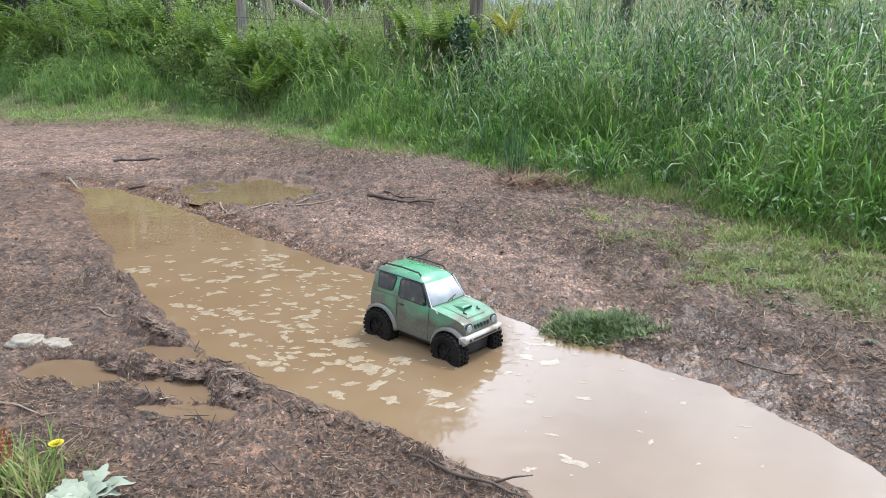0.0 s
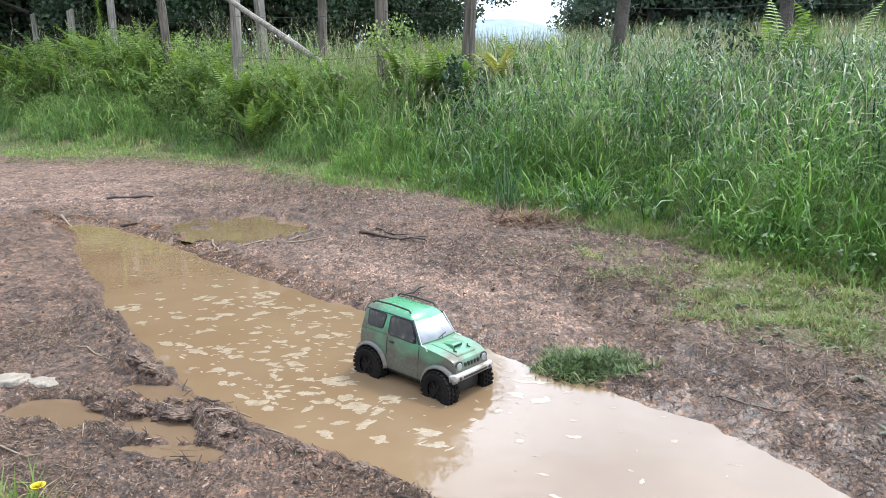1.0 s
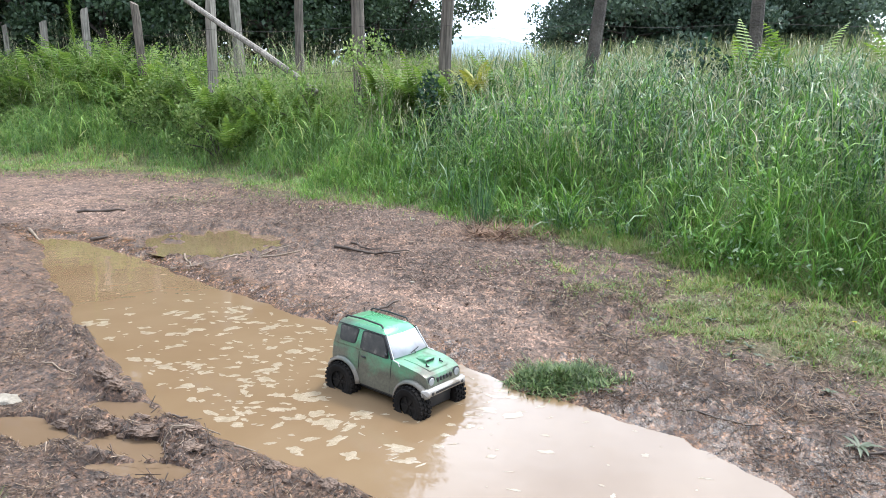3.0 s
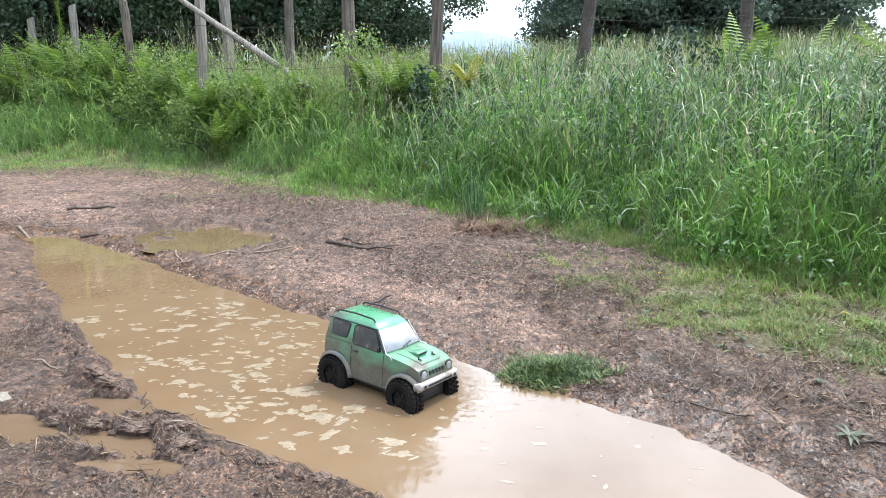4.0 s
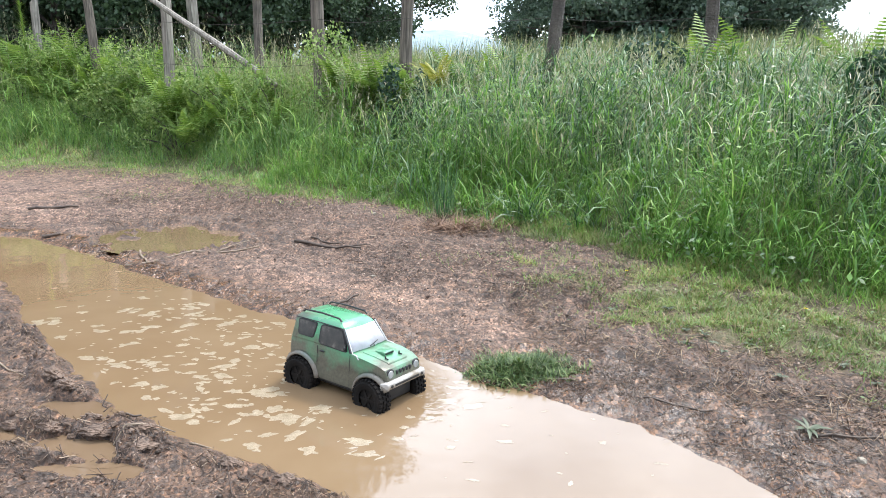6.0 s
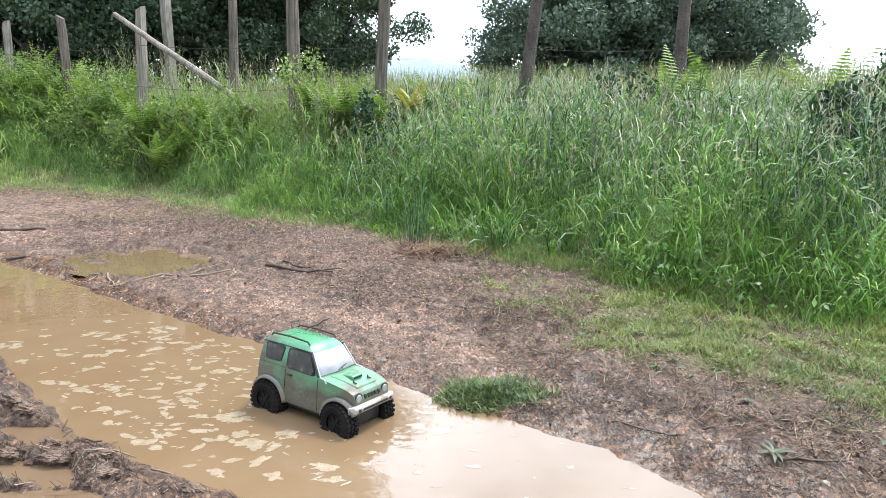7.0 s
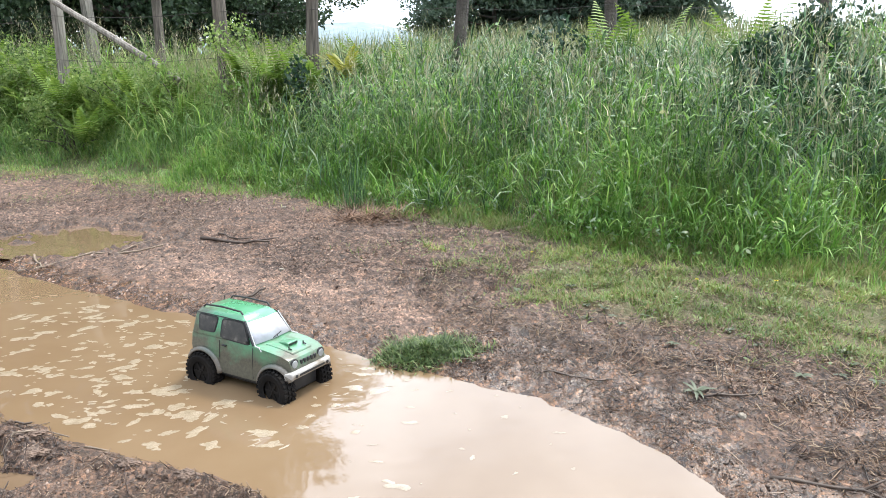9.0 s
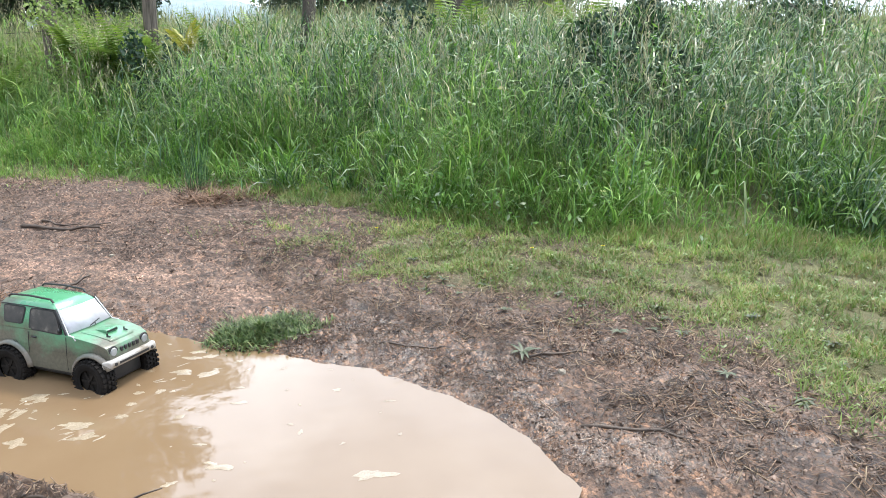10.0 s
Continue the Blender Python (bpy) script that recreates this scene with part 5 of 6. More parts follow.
        for cx in (WB, -WB):
            # flared arch
            bm = bmesh.new()
            a0, a1 = (30, 176) if cx > 0 else (4, 150)
            prev = None
            for a in np.linspace(a0, a1, 15):
                ca, sa = math.cos(radians(a)), math.sin(radians(a))
                yy = sgn * half(cx, 0.09)
                ring = [bm.verts.new((cx + r * ca, yy + sgn * o, 0.045 + r * sa)) for r, o in ((0.0525, -0.006), (0.0520, 0.007), (0.0550, 0.008), (0.0615, 0.0015), (0.0615, -0.004))]
                if prev:
                    for i in range(5):
                        bm.faces.new((prev[i], prev[(i + 1) % 5], ring[(i + 1) % 5], ring[i]))
                else:
                    bm.faces.new(ring)
                prev = ring
            bm.faces.new(prev[::-1])
            bmesh.ops.recalc_face_normals(bm, faces=bm.faces)
            smooth(part("wheel_arch", bm, FLARE, car, "grey wheel arch caked with pale mud"))
    # windscreen with a black wiper
    zt, zb = 0.187, 0.1405
    fx = lambda z: low["f"] + (top["f"] - low["f"]) * (z - low["z"]) / (top["z"] - low["z"])
    hh = lambda z: low["h"] + (top["h"] - low["h"]) * (z - low["z"]) / (top["z"] - low["z"])
    ring = [(fx(zb) + 0.001, -hh(zb) * 0.90, zb), (fx(zb) + 0.005, 0, zb), (fx(zb) + 0.001, hh(zb) * 0.90, zb), (fx(zt) + 0.001, hh(zt) * 0.88, zt), (fx(zt) + 0.005, 0, zt), (fx(zt) + 0.001, -hh(zt) * 0.88, zt)]
    bm = bmesh.new()
    front = [bm.verts.new(Vector(p) + Vector((0.0014, 0, 0.0014))) for p in ring]
    back = [bm.verts.new(Vector(p) - Vector((0.003, 0, 0.002))) for p in ring]
    bm.faces.new((front[0], front[1], front[4], front[5]))
    bm.faces.new((front[1], front[2], front[3], front[4]))
    for i in range(6):
        bm.faces.new((front[i], back[i], back[(i + 1) % 6], front[(i + 1) % 6]))
    # black corner pillars with a pale trim strip along the glass
    for sgn in (-1, 1):
        foot, head = Vector((fx(zb) + 0.003, sgn * (hh(zb) * 0.965), zb - 0.002)), Vector((fx(zt) + 0.002, sgn * (hh(zt) * 0.96), zt + 0.004))
        pillar = bmesh.new()
        tube(pillar, [tuple(foot + Vector((-0.004, sgn * 0.0016, 0))), tuple(head + Vector((-0.005, sgn * 0.0016, 0)))], 0.0036, 6)
        part("pillar_trim", pillar, BLACK, cabin, "black windscreen pillar")
        strip = bmesh.new()
        tube(strip, [tuple(head + Vector((0.0, -sgn * 0.001, 0))), tuple(foot), (fx(zb) + 0.018, sgn * 0.0685, zb - 0.0035), (fx(zb) + 0.026, sgn * 0.0705, zb - 0.011)], 0.0016, 6)
        part("pale_trim", strip, SILVER, cabin, "pale trim strip beside the windscreen")
    screen = smooth(part("windscreen", bm, SCREEN, cabin, "windscreen painted pale with the sky's reflection"))
    bm = bmesh.new()
    tube(bm, [(fx(0.143) + 0.008, -0.005, 0.143), (fx(0.151) + 0.0075, 0.030, 0.149)], 0.0012, 6)
    tube(bm, [(fx(0.1405) + 0.010, 0.008, 0.1405), (fx(0.147) + 0.008, 0.012, 0.147)], 0.0009, 6)
    part("wiper", bm, BLACK, screen)
    # bonnet: raised middle, scoop and ribs
    bm = bmesh.new()
    extruded(bm, [(0.058, 0.1355), (0.062, 0.1385), (0.10, 0.1355), (0.138, 0.1285), (0.142, 0.1235)], lambda x, z: 0.040 - 0.06 * max(0, x - 0.08))
    bonnet = softened(part("bonnet_bulge", bm, GREEN, body), 0.004, 2)
    bm = bmesh.new()
    extruded(bm, [(0.072, 0.137), (0.085, 0.1395), (0.100, 0.1425), (0.112, 0.1422), (0.113, 0.134)], lambda x, z: 0.013 + 0.12 * max(0, x - 0.072))
    scoop = softened(part("bonnet_scoop", bm, GREEN, bonnet), 0.002, 2)
    bm = bmesh.new()
    boxed(bm, 0.1115, 0.1138, -0.015, 0.015, 0.1365, 0.1405)
    part("scoop_mouth", bm, BLACK, body)
    for y in (-0.048, 0.048):
        bm = bmesh.new()
        tube(bm, [(0.124, y * 0.55, 0.1335), (0.131, y * 0.55, 0.1325)], 0.0016, 6)
        part("body_clip", bm, BLACK, body)
        bm = bmesh.new()
        tube(bm, [(0.122, y * 0.55, 0.129), (0.122, y * 0.55, 0.139)], 0.0017, 7)
        part("body_post", bm, BLACK, body)
    # front: lamps, grille slots, indicators, bumper
    for sgn in (-1, 1):
        bm = bmesh.new()
        bmesh.ops.create_cone(bm, cap_ends=True, segments=18, radius1=0.0108, radius2=0.0092, depth=0.005, matrix=Matrix.Translation((0.1578, sgn * 0.049, 0.108)) @ Matrix.Rotation(radians(90), 4, "Y"))
        softened(part("headlight", bm, LAMPGLASS, car, "round pale headlight"), 0.0015, 2)
        bm = bmesh.new()
        bmesh.ops.create_cone(bm, cap_ends=True, segments=18, radius1=0.0132, radius2=0.0132, depth=0.004, matrix=Matrix.Translation((0.1562, sgn * 0.049, 0.108)) @ Matrix.Rotation(radians(90), 4, "Y"))
        part("headlight_ring", bm, BLACK, car)
    for i in range(5):
        bm = bmesh.new()
        y = (i - 2) * 0.0125
        boxed(bm, 0.1565, 0.1608, y - 0.0042, y + 0.0042, 0.1025, 0.1135)
        softened(part("grille_slot", bm, BLACK, body), 0.001, 1)
    bm = bmesh.new()
    extruded(bm, [(0.150, 0.074), (0.150, 0.092), (0.166, 0.094), (0.171, 0.089), (0.171, 0.079), (0.165, 0.073)], lambda x, z: 0.080 - 0.5 * max(0, x - 0.155))
    bumper = softened(part("front_bumper", bm, SILVER, car, "silver front bumper streaked with mud"), 0.003, 2)
    bm = bmesh.new()
    boxed(bm, 0.1690, 0.1722, -0.046, 0.046, 0.0815, 0.0865)
    part("bumper_slot", bm, BLACK, bumper)
    for y in (-0.058, 0.058):
        bm = bmesh.new()
        bmesh.ops.create_cone(bm, cap_ends=True, segments=12, radius1=0.004, radius2=0.004, depth=0.004, matrix=Matrix.Translation((0.1705, y, 0.084)) @ Matrix.Rotation(radians(90), 4, "Y"))
        part("fog_lamp", bm, BLACK, bumper)
    bm = bmesh.new()
    extruded(bm, [(-0.168, 0.076), (-0.168, 0.088), (-0.156, 0.090), (-0.152, 0.074)], lambda x, z: 0.070)
    softened(part("rear_bumper", bm, BLACK, car, "dark rear bumper"), 0.002, 2)
    # spare wheel cover on the tailgate
    bm = bmesh.new()
    bmesh.ops.create_cone(bm, cap_ends=True, segments=20, radius1=0.034, radius2=0.036, depth=0.014, matrix=Matrix.Translation((-0.167, 0.006, 0.125)) @ Matrix.Rotation(radians(90), 4, "Y"))
    softened(part("spare_wheel", bm, RUBBER, car, "black spare wheel on the tailgate"), 0.004, 2)
    # underside
    bm = bmesh.new()
    boxed(bm, -0.15, 0.15, -0.043, 0.043, 0.034, 0.088)
    boxed(bm, -0.062, 0.062, -0.064, 0.064, 0.038, 0.056)
    softened(part("chassis", bm, BLACK, car, "black underframe"), 0.003, 1)
    for cx in (WB, -WB):
        bm = bmesh.new()
        tube(bm, [(cx, -0.062, 0.045), (cx, -0.015, 0.046), (cx, 0.015, 0.046), (cx, 0.062, 0.045)], 0.007, 8)
        bmesh.ops.create_uvsphere(bm, u_segments=12, v_segments=8, radius=0.014, matrix=Matrix.Translation((cx, 0.008, 0.046)))
        smooth(part("axle", bm, BLACK, car))
        for sgn in (-1, 1):
            bm = bmesh.new()
            tube(bm, [(cx * 0.86, sgn * 0.048, 0.05), (cx * 0.8, sgn * 0.046, 0.098)], 0.0055, 8)
            smooth(part("shock_absorber", bm, BLACK, car))
    # wheels: knobbly tyre, rim with spokes
    wheel_proto = None
    for cx in (WB, -WB):
        for sgn in (-1, 1):
            steer = -6 if cx > 0 else 0
            if wheel_proto is None:
                bm = bmesh.new()
                prof = [(0.024, -0.016), (0.031, -0.0185), (0.038, -0.019), (0.0425, -0.015), (0.0435, 0.0), (0.0425, 0.015), (0.038, 0.019), (0.031, 0.0185), (0.024, 0.016)]
                ring = []
                for i in range(36):
                    a = i * 2 * math.pi / 36
                    ring.append([bm.verts.new((r * math.cos(a), o, r * math.sin(a))) for r, o in prof])
                for i in range(36):
                    for j in range(len(prof) - 1):
                        bm.faces.new((ring[i][j], ring[i][j + 1], ring[(i + 1) % 36][j + 1], ring[(i + 1) % 36][j]))
                for i in range(26):
                    a = i * 2 * math.pi / 26
                    for row, (o, wy) in enumerate(((-0.0135, 0.006), (-0.0035, 0.0045), (0.0065, 0.0045), (0.0145, 0.0055))):
                        aa = a + (row % 2) * math.pi / 26
                        m = Matrix.Rotation(-aa, 4, "Y") @ Matrix.Translation((0.0440 - (0.0016 if row in (0, 3) else 0), o, 0)) @ Matrix.Diagonal((0.0062, wy * 1.25, 0.0062, 1))
                        bmesh.ops.create_cube(bm, size=1.0, matrix=m)
                tyre_mesh = bpy.data.meshes.new("tyre")
                bm.to_mesh(tyre_mesh)
                bm.free()
                tyre_mesh.materials.append(RUBBER)
                bm = bmesh.new()
                bmesh.ops.create_cone(bm, cap_ends=True, segments=28, radius1=0.0255, radius2=0.0255, depth=0.022, matrix=Matrix.Rotation(radians(90), 4, "X"))
                for i in range(6):
                    m = Matrix.Rotation(i * math.pi / 3, 4, "Y") @ Matrix.Translation((0.013, -0.0118, 0)) @ Matrix.Diagonal((0.018, 0.004, 0.006, 1))
                    bmesh.ops.create_cube(bm, size=1.0, matrix=m)
                bmesh.ops.create_cone(bm, cap_ends=True, segments=6, radius1=0.0055, radius2=0.005, depth=0.006, matrix=Matrix.Translation((0, -0.0145, 0)) @ Matrix.Rotation(radians(90), 4, "X"))
                rim_mesh = bpy.data.meshes.new("rim")
                bm.to_mesh(rim_mesh)
                bm.free()
                rim_mesh.materials.append(RIM)
                wheel_proto = True
            wheel = new("wheel")
            wheel.parent = car
            wheel.matrix_basis = pose(cx, sgn * 0.07, WR - 0.003, 0, 0, steer + (0 if sgn < 0 else 180))
            tagged(wheel, "wheel with a black knobbly tyre")
            tyre, rim = new("tyre", tyre_mesh), new("rim", rim_mesh)
            tyre.parent = rim.parent = wheel
            wheel.scale = (1.1, 1.0, 1.1)
    # aerial stub on the roof
    bm = bmesh.new()
    tube(bm, [(-0.140, 0.03, 0.198), (-0.143, 0.03, 0.213)], 0.0012, 6)
    part("aerial", bm, BLACK, car)
    return tagged(car, "mint green toy off-road car, muddy, standing in the puddle", "toy car")


car = toy_car()
car.matrix_basis = pose(-0.048, 1.822, -0.022, -2.0, 1.0, -37.5) @ Matrix.Diagonal((0.965, 0.965, 0.965, 1))


# ---- loose things on the ground ----
def scum():
    """Rafts of pale foam drifting on the water."""
    random.seed(5)
    bm = bmesh.new()
    made = 0
    while made < 458:
        streak = made >= 430
        s, n = random.gauss(2.15, 0.5), random.uniform(-0.5, 0.16)
        if s > 2.5 and random.random() < 0.45 and not streak:
            continue
        if streak:
            s, n = random.gauss(2.52, 0.11), random.gauss(-0.13, 0.12)
        a, b = np.interp(s, STATIONS[:, 0], STATIONS[:, 1]), np.interp(s, STATIONS[:, 0], STATIONS[:, 2])
        if not (a + 0.05 < n < b - 0.04) or s > 3.3 or s < 0.7:
            continue
        x, y = from_rut(s, n)
        if abs(x + 0.05) < 0.15 and abs(y - 1.82) < 0.12:
            continue
        size = random.choice((0.002, 0.003, 0.004, 0.005, 0.007, 0.009, 0.014)) if s < 2.35 or random.random() < 0.84 else random.uniform(0.010, 0.016)
        turn, stretch = random.gauss(0.0, 0.5), random.uniform(1.1, 2.4)
        if streak:
            size, turn, stretch = random.uniform(0.0015, 0.003), random.gauss(0.3, 0.5), random.uniform(3.0, 6.0)
        ring, k = [], 20
        sx, sy = random.uniform(0, 50), random.uniform(0, 50)
        for i in range(k):
            q = i * 2 * math.pi / k
            r = size * max(0.18, 1 + 0.85 * noise.noise((math.cos(q) * 1.3 + sx, math.sin(q) * 1.0 + sy, 0)) + 0.45 * noise.noise((math.cos(q) * 2.6 + sx, math.sin(q) * 2.6 + sy, 4)))
            u, w = r * math.cos(q) * stretch, r * math.sin(q)
            ring.append((x + u * math.cos(turn) - w * math.sin(turn), y + u * math.sin(turn) + w * math.cos(turn)))
        edge = [bm.verts.new((px, py, 0.0003)) for px, py in ring]
        inner = [bm.verts.new((x + (px - x) * 0.7, y + (py - y) * 0.7, 0.0006)) for px, py in ring]
        top = bm.verts.new((x, y, 0.0007))
        for i in range(k):
            bm.faces.new((edge[i], edge[(i + 1) % k], inner[(i + 1) % k], inner[i]))
            bm.faces.new((inner[i], inner[(i + 1) % k], top))
        made += 1
    return tagged(smooth(part("foam", bm, FOAM)), "scattered rafts of cream foam on brown water", "foam", kind="stuff")


scum()


def slivers(x, y, length, thick, lift, tilt=0.25):
    """Bits of stalk and bark: three-sided slivers lying about on the ground."""
    k = len(x)
    a = rng.uniform(0, 6.28, k)
    z0 = height(x, y)
    d = np.stack([np.cos(a), np.sin(a), rng.normal(0, tilt, k)], -1)
    zx = (height(x + np.cos(a) * 0.01, y + np.sin(a) * 0.01) - z0) / 0.01
    d[:, 2] += np.clip(zx, -1, 1)
    side = np.stack([-np.sin(a), np.cos(a), np.zeros(k)], -1)
    up = np.array([0, 0, 1.0])
    mid = np.stack([x, y, z0 + lift], -1)
    l, t = (length / 2)[:, None], thick[:, None]
    bow = side * rng.normal(0, 0.12, k)[:, None] * length[:, None]
    rings = [np.stack([c - side * t * w, c + side * t * w, c + up * t * 0.9 * w], 1) for c, w in ((mid - d * l, 0.8), (mid + d * l + bow, 0.55))]
    verts = np.concatenate(rings, 1)
    q = np.array([(r * 3 + i, r * 3 + (i + 1) % 3, r * 3 + 3 + (i + 1) % 3, r * 3 + 3 + i) for r in range(1) for i in range(3)])
    return verts.reshape(-1, 3), ((np.arange(k) * 6)[:, None, None] + q[None]).reshape(-1, 4)


def soaked_end(x, y):
    """The sodden flat past the puddle's end, up to the rotting strip."""
    d, s, n = shore(x, y)
    return ramp(s, 2.55, 2.9) * ramp(n, -0.1, 0.1) * ramp(lawn_edge(y) - x, 0.18, 0.36)


def dirt(x, y):
    """Where bare ground shows, thick with litter near the churned edges."""
    d, s, n = shore(x, y)
    e = into_bank(x, y)
    bare = (d > 0.015) * (e < 0.15) * (pool_depth(x, y) < -0.1)
    gravelly = np.exp(-((n - 0.42) / 0.16) ** 2) * (s < 2.9)
    wet_end = ramp(s, 2.6, 3.0) * (n > -0.1) * (1 - ramp(n, 0.45, 0.75))
    fade = ramp(x, -2.7, -1.9) * ramp(y, 0.3, 1.0)
    return fade * bare * (1 - 0.5 * packed_gravel(x, y)) * (1 - 0.75 * silty_flat(x, y)) * np.clip(0.5 + 1.2 * fbm(x, y, 0.32, 33) - 0.45 * gravelly - 0.45 * wet_end, 0.05, 1)


def churned(x, y):
    """The ragged ridges beside the rut."""
    near = np.zeros(np.shape(x))
    for x0, y0, x1, y1, w, h in RIDGES[:7]:
        ux, uy = x1 - x0, y1 - y0
        u = np.clip(((x - x0) * ux + (y - y0) * uy) / (ux * ux + uy * uy), 0, 1)
        near = np.maximum(near, np.exp(-(np.hypot(x - x0 - u * ux, y - y0 - u * uy) / (w * 1.3)) ** 2))
    return near


def verge(x, y):
    """Brown dead stalks along the edges of the growth."""
    e = into_bank(x, y)
    return np.exp(-((e + 0.06) / 0.16) ** 2) * (shore(x, y)[0] > 0.05) * seen_sector(x, y) * clumpy(x, y, 37, 0.3)


def litter(count, area, lo, hi, t0, t1, lift, chance=dirt):
    x, y = sown(count, *area, chance)
    k = len(x)
    return slivers(x, y, lo + (hi - lo) * rng.random(k) ** 2, rng.uniform(t0, t1, k), lift)


v, f = joined([litter(42000, (-1.9, 1.9, 0.6, 2.4), 0.004, 0.018, 0.0006, 0.0014, 0.0018), litter(70000, (-3.2, 1.9, 2.3, 5.6), 0.008, 0.05, 0.001, 0.0026, 0.003),
               litter(2600, (-1.5, 1.9, 0.8, 3.2), 0.03, 0.08, 0.001, 0.0022, 0.003), litter(13000, (-1.1, 0.3, 1.0, 2.1), 0.008, 0.036, 0.0007, 0.0018, 0.003, churned), litter(16000, (-4.5, 2.6, 1.6, 7.0), 0.02, 0.07, 0.0016, 0.0036, 0.006, verge)])


def humus_band(x, y):
    """The dark rotting strip below the trodden grass."""
    g = x - lawn_edge(y) + 0.05 * fbm(x, y, 0.15, 47)
    return ramp(g, -0.42, -0.2) * (1 - ramp(g, 0.0, 0.22)) * (shore(x, y)[0] > 0.06) * (y < 2.7) * np.clip(0.6 + 0.8 * fbm(x, y, 0.12, 48), 0.05, 1)


hv, hf = litter(62000, (0.3, 1.9, 0.8, 2.7), 0.008, 0.05, 0.0007, 0.002, 0.004, humus_band)
mv, mf = litter(95000, (-1.5, 0.35, 0.85, 2.2), 0.004, 0.017, 0.0006, 0.0015, 0.002, lambda x, y: (rut(x, y)[1] < -0.1) * (shore(x, y)[0] > 0.012) * (pool_depth(x, y) < -0.1) * clumpy(x, y, 43, 0.14))
tagged(array_mesh("stalk_mulch", mv, mf, MULCH), "shredded brown stalks trodden into the mud", "litter", kind="stuff")
wv, wf = litter(26000, (0.2, 1.5, 0.8, 2.2), 0.006, 0.026, 0.0007, 0.0018, 0.002, lambda x, y: soaked_end(x, y) * (shore(x, y)[0] > 0.01) * clumpy(x, y, 46, 0.12))
tagged(array_mesh("wet_litter", wv, wf, WETBIT), "dark soaked bits of stalk trodden into mud", "litter", kind="stuff")
tagged(array_mesh("leaf_mould", hv, hf, HUMUS), "dark rotting leaves and stalks below the grass", "litter", kind="stuff")
tagged(array_mesh("plant_litter", v, f, LITTER), "dark shredded bark, straw and twigs strewn on mud", "litter", kind="stuff")


def gravel(count, area, lo, hi, chance, name, mat, label):
    """Small stones, each a squashed eight-sided lump."""
    x, y = sown(count, *area, chance)
    k = len(x)
    r = lo + (hi - lo) * rng.random(k) ** 3
    mid = np.stack([x, y, height(x, y)], -1)
    a = rng.uniform(0, 6.28, k)
    ca, sa = np.cos(a), np.sin(a)
    st, fl = rng.uniform(0.7, 1.3, k), rng.uniform(0.45, 0.8, k)
    pts = [np.stack([ca * r * st, sa * r * st, 0 * r], -1), np.stack([-sa * r, ca * r, 0 * r], -1), np.stack([-ca * r * st, -sa * r * st, 0 * r], -1), np.stack([sa * r, -ca * r, 0 * r], -1),
           np.stack([ca * r * 0.2, sa * r * 0.2, r * fl], -1), np.stack([0 * r, 0 * r, -r * 0.4], -1)]
    verts = np.stack([mid + p for p in pts], 1)
    q = np.array([(0, 1, 4), (1, 2, 4), (2, 3, 4), (3, 0, 4), (1, 0, 5), (2, 1, 5), (3, 2, 5), (0, 3, 5)])
    v, f = verts.reshape(-1, 3), ((np.arange(k) * 6)[:, None, None] + q[None]).reshape(-1, 3)
    return tagged(array_mesh(name, v, f, mat), label, name, kind="stuff")


def grains(count, area, lo, hi, chance, mat, name, label):
    """Earth crumbs and grit past counting: each a four-sided chip with its tip off centre."""
    x, y = sown(count, *area, chance)
    k = len(x)
    r = lo + (hi - lo) * rng.random(k) ** 2.5
    a = rng.uniform(0, 6.28, k)
    base = height(x, y) - r * 0.25
    ring = [np.stack([x + np.cos(a + q) * r * rng.uniform(0.6, 1.3, k), y + np.sin(a + q) * r * rng.uniform(0.6, 1.3, k), base], -1) for q in (0, 1.57, 3.14, 4.71)]
    tip = np.stack([x + rng.normal(0, 0.3, k) * r, y + rng.normal(0, 0.3, k) * r, base + r * rng.uniform(0.6, 1.3, k)], -1)
    verts = np.stack([*ring, tip], 1)
    q = np.array([(0, 1, 4), (1, 2, 4), (2, 3, 4), (3, 0, 4)])
    v, f = verts.reshape(-1, 3), ((np.arange(k) * 5)[:, None, None] + q[None]).reshape(-1, 3)
    return tagged(array_mesh(name, v, f, mat), label, "grit", kind="stuff")


def bare(x, y):
    """Open earth with no water or grass on it."""
    return (shore(x, y)[0] > 0.008) * (into_bank(x, y) < 0.05) * (pool_depth(x, y) < -0.05) * np.clip(0.55 + 0.7 * fbm(x, y, 0.09, 35, 2), 0.1, 1) * (1 - 0.85 * packed_gravel(x, y)) * (1 - 0.9 * soaked_end(x, y)) * (1 - 0.8 * silty_flat(x, y)) * np.where(rut(x, y)[1] < -0.1, 0.35, 1.0)


def stony(x, y):
    d, s, n = shore(x, y)
    return (d > 0.01) * (into_bank(x, y) < 0) * np.clip(0.1 + 0.9 * np.exp(-((n - 0.42) / 0.22) ** 2), 0, 1)


def sodden(x, y):
    d, s, n = shore(x, y)
    return (d > 0.012) * (pool_depth(x, y) < -0.15) * np.where(n > 0, ramp(s, 2.2, 2.9) * (x < lawn_edge(y)), 1 - ramp(d, 0.3, 0.7)) * np.clip(0.5 + 0.9 * fbm(x, y, 0.15, 49), 0.05, 1)


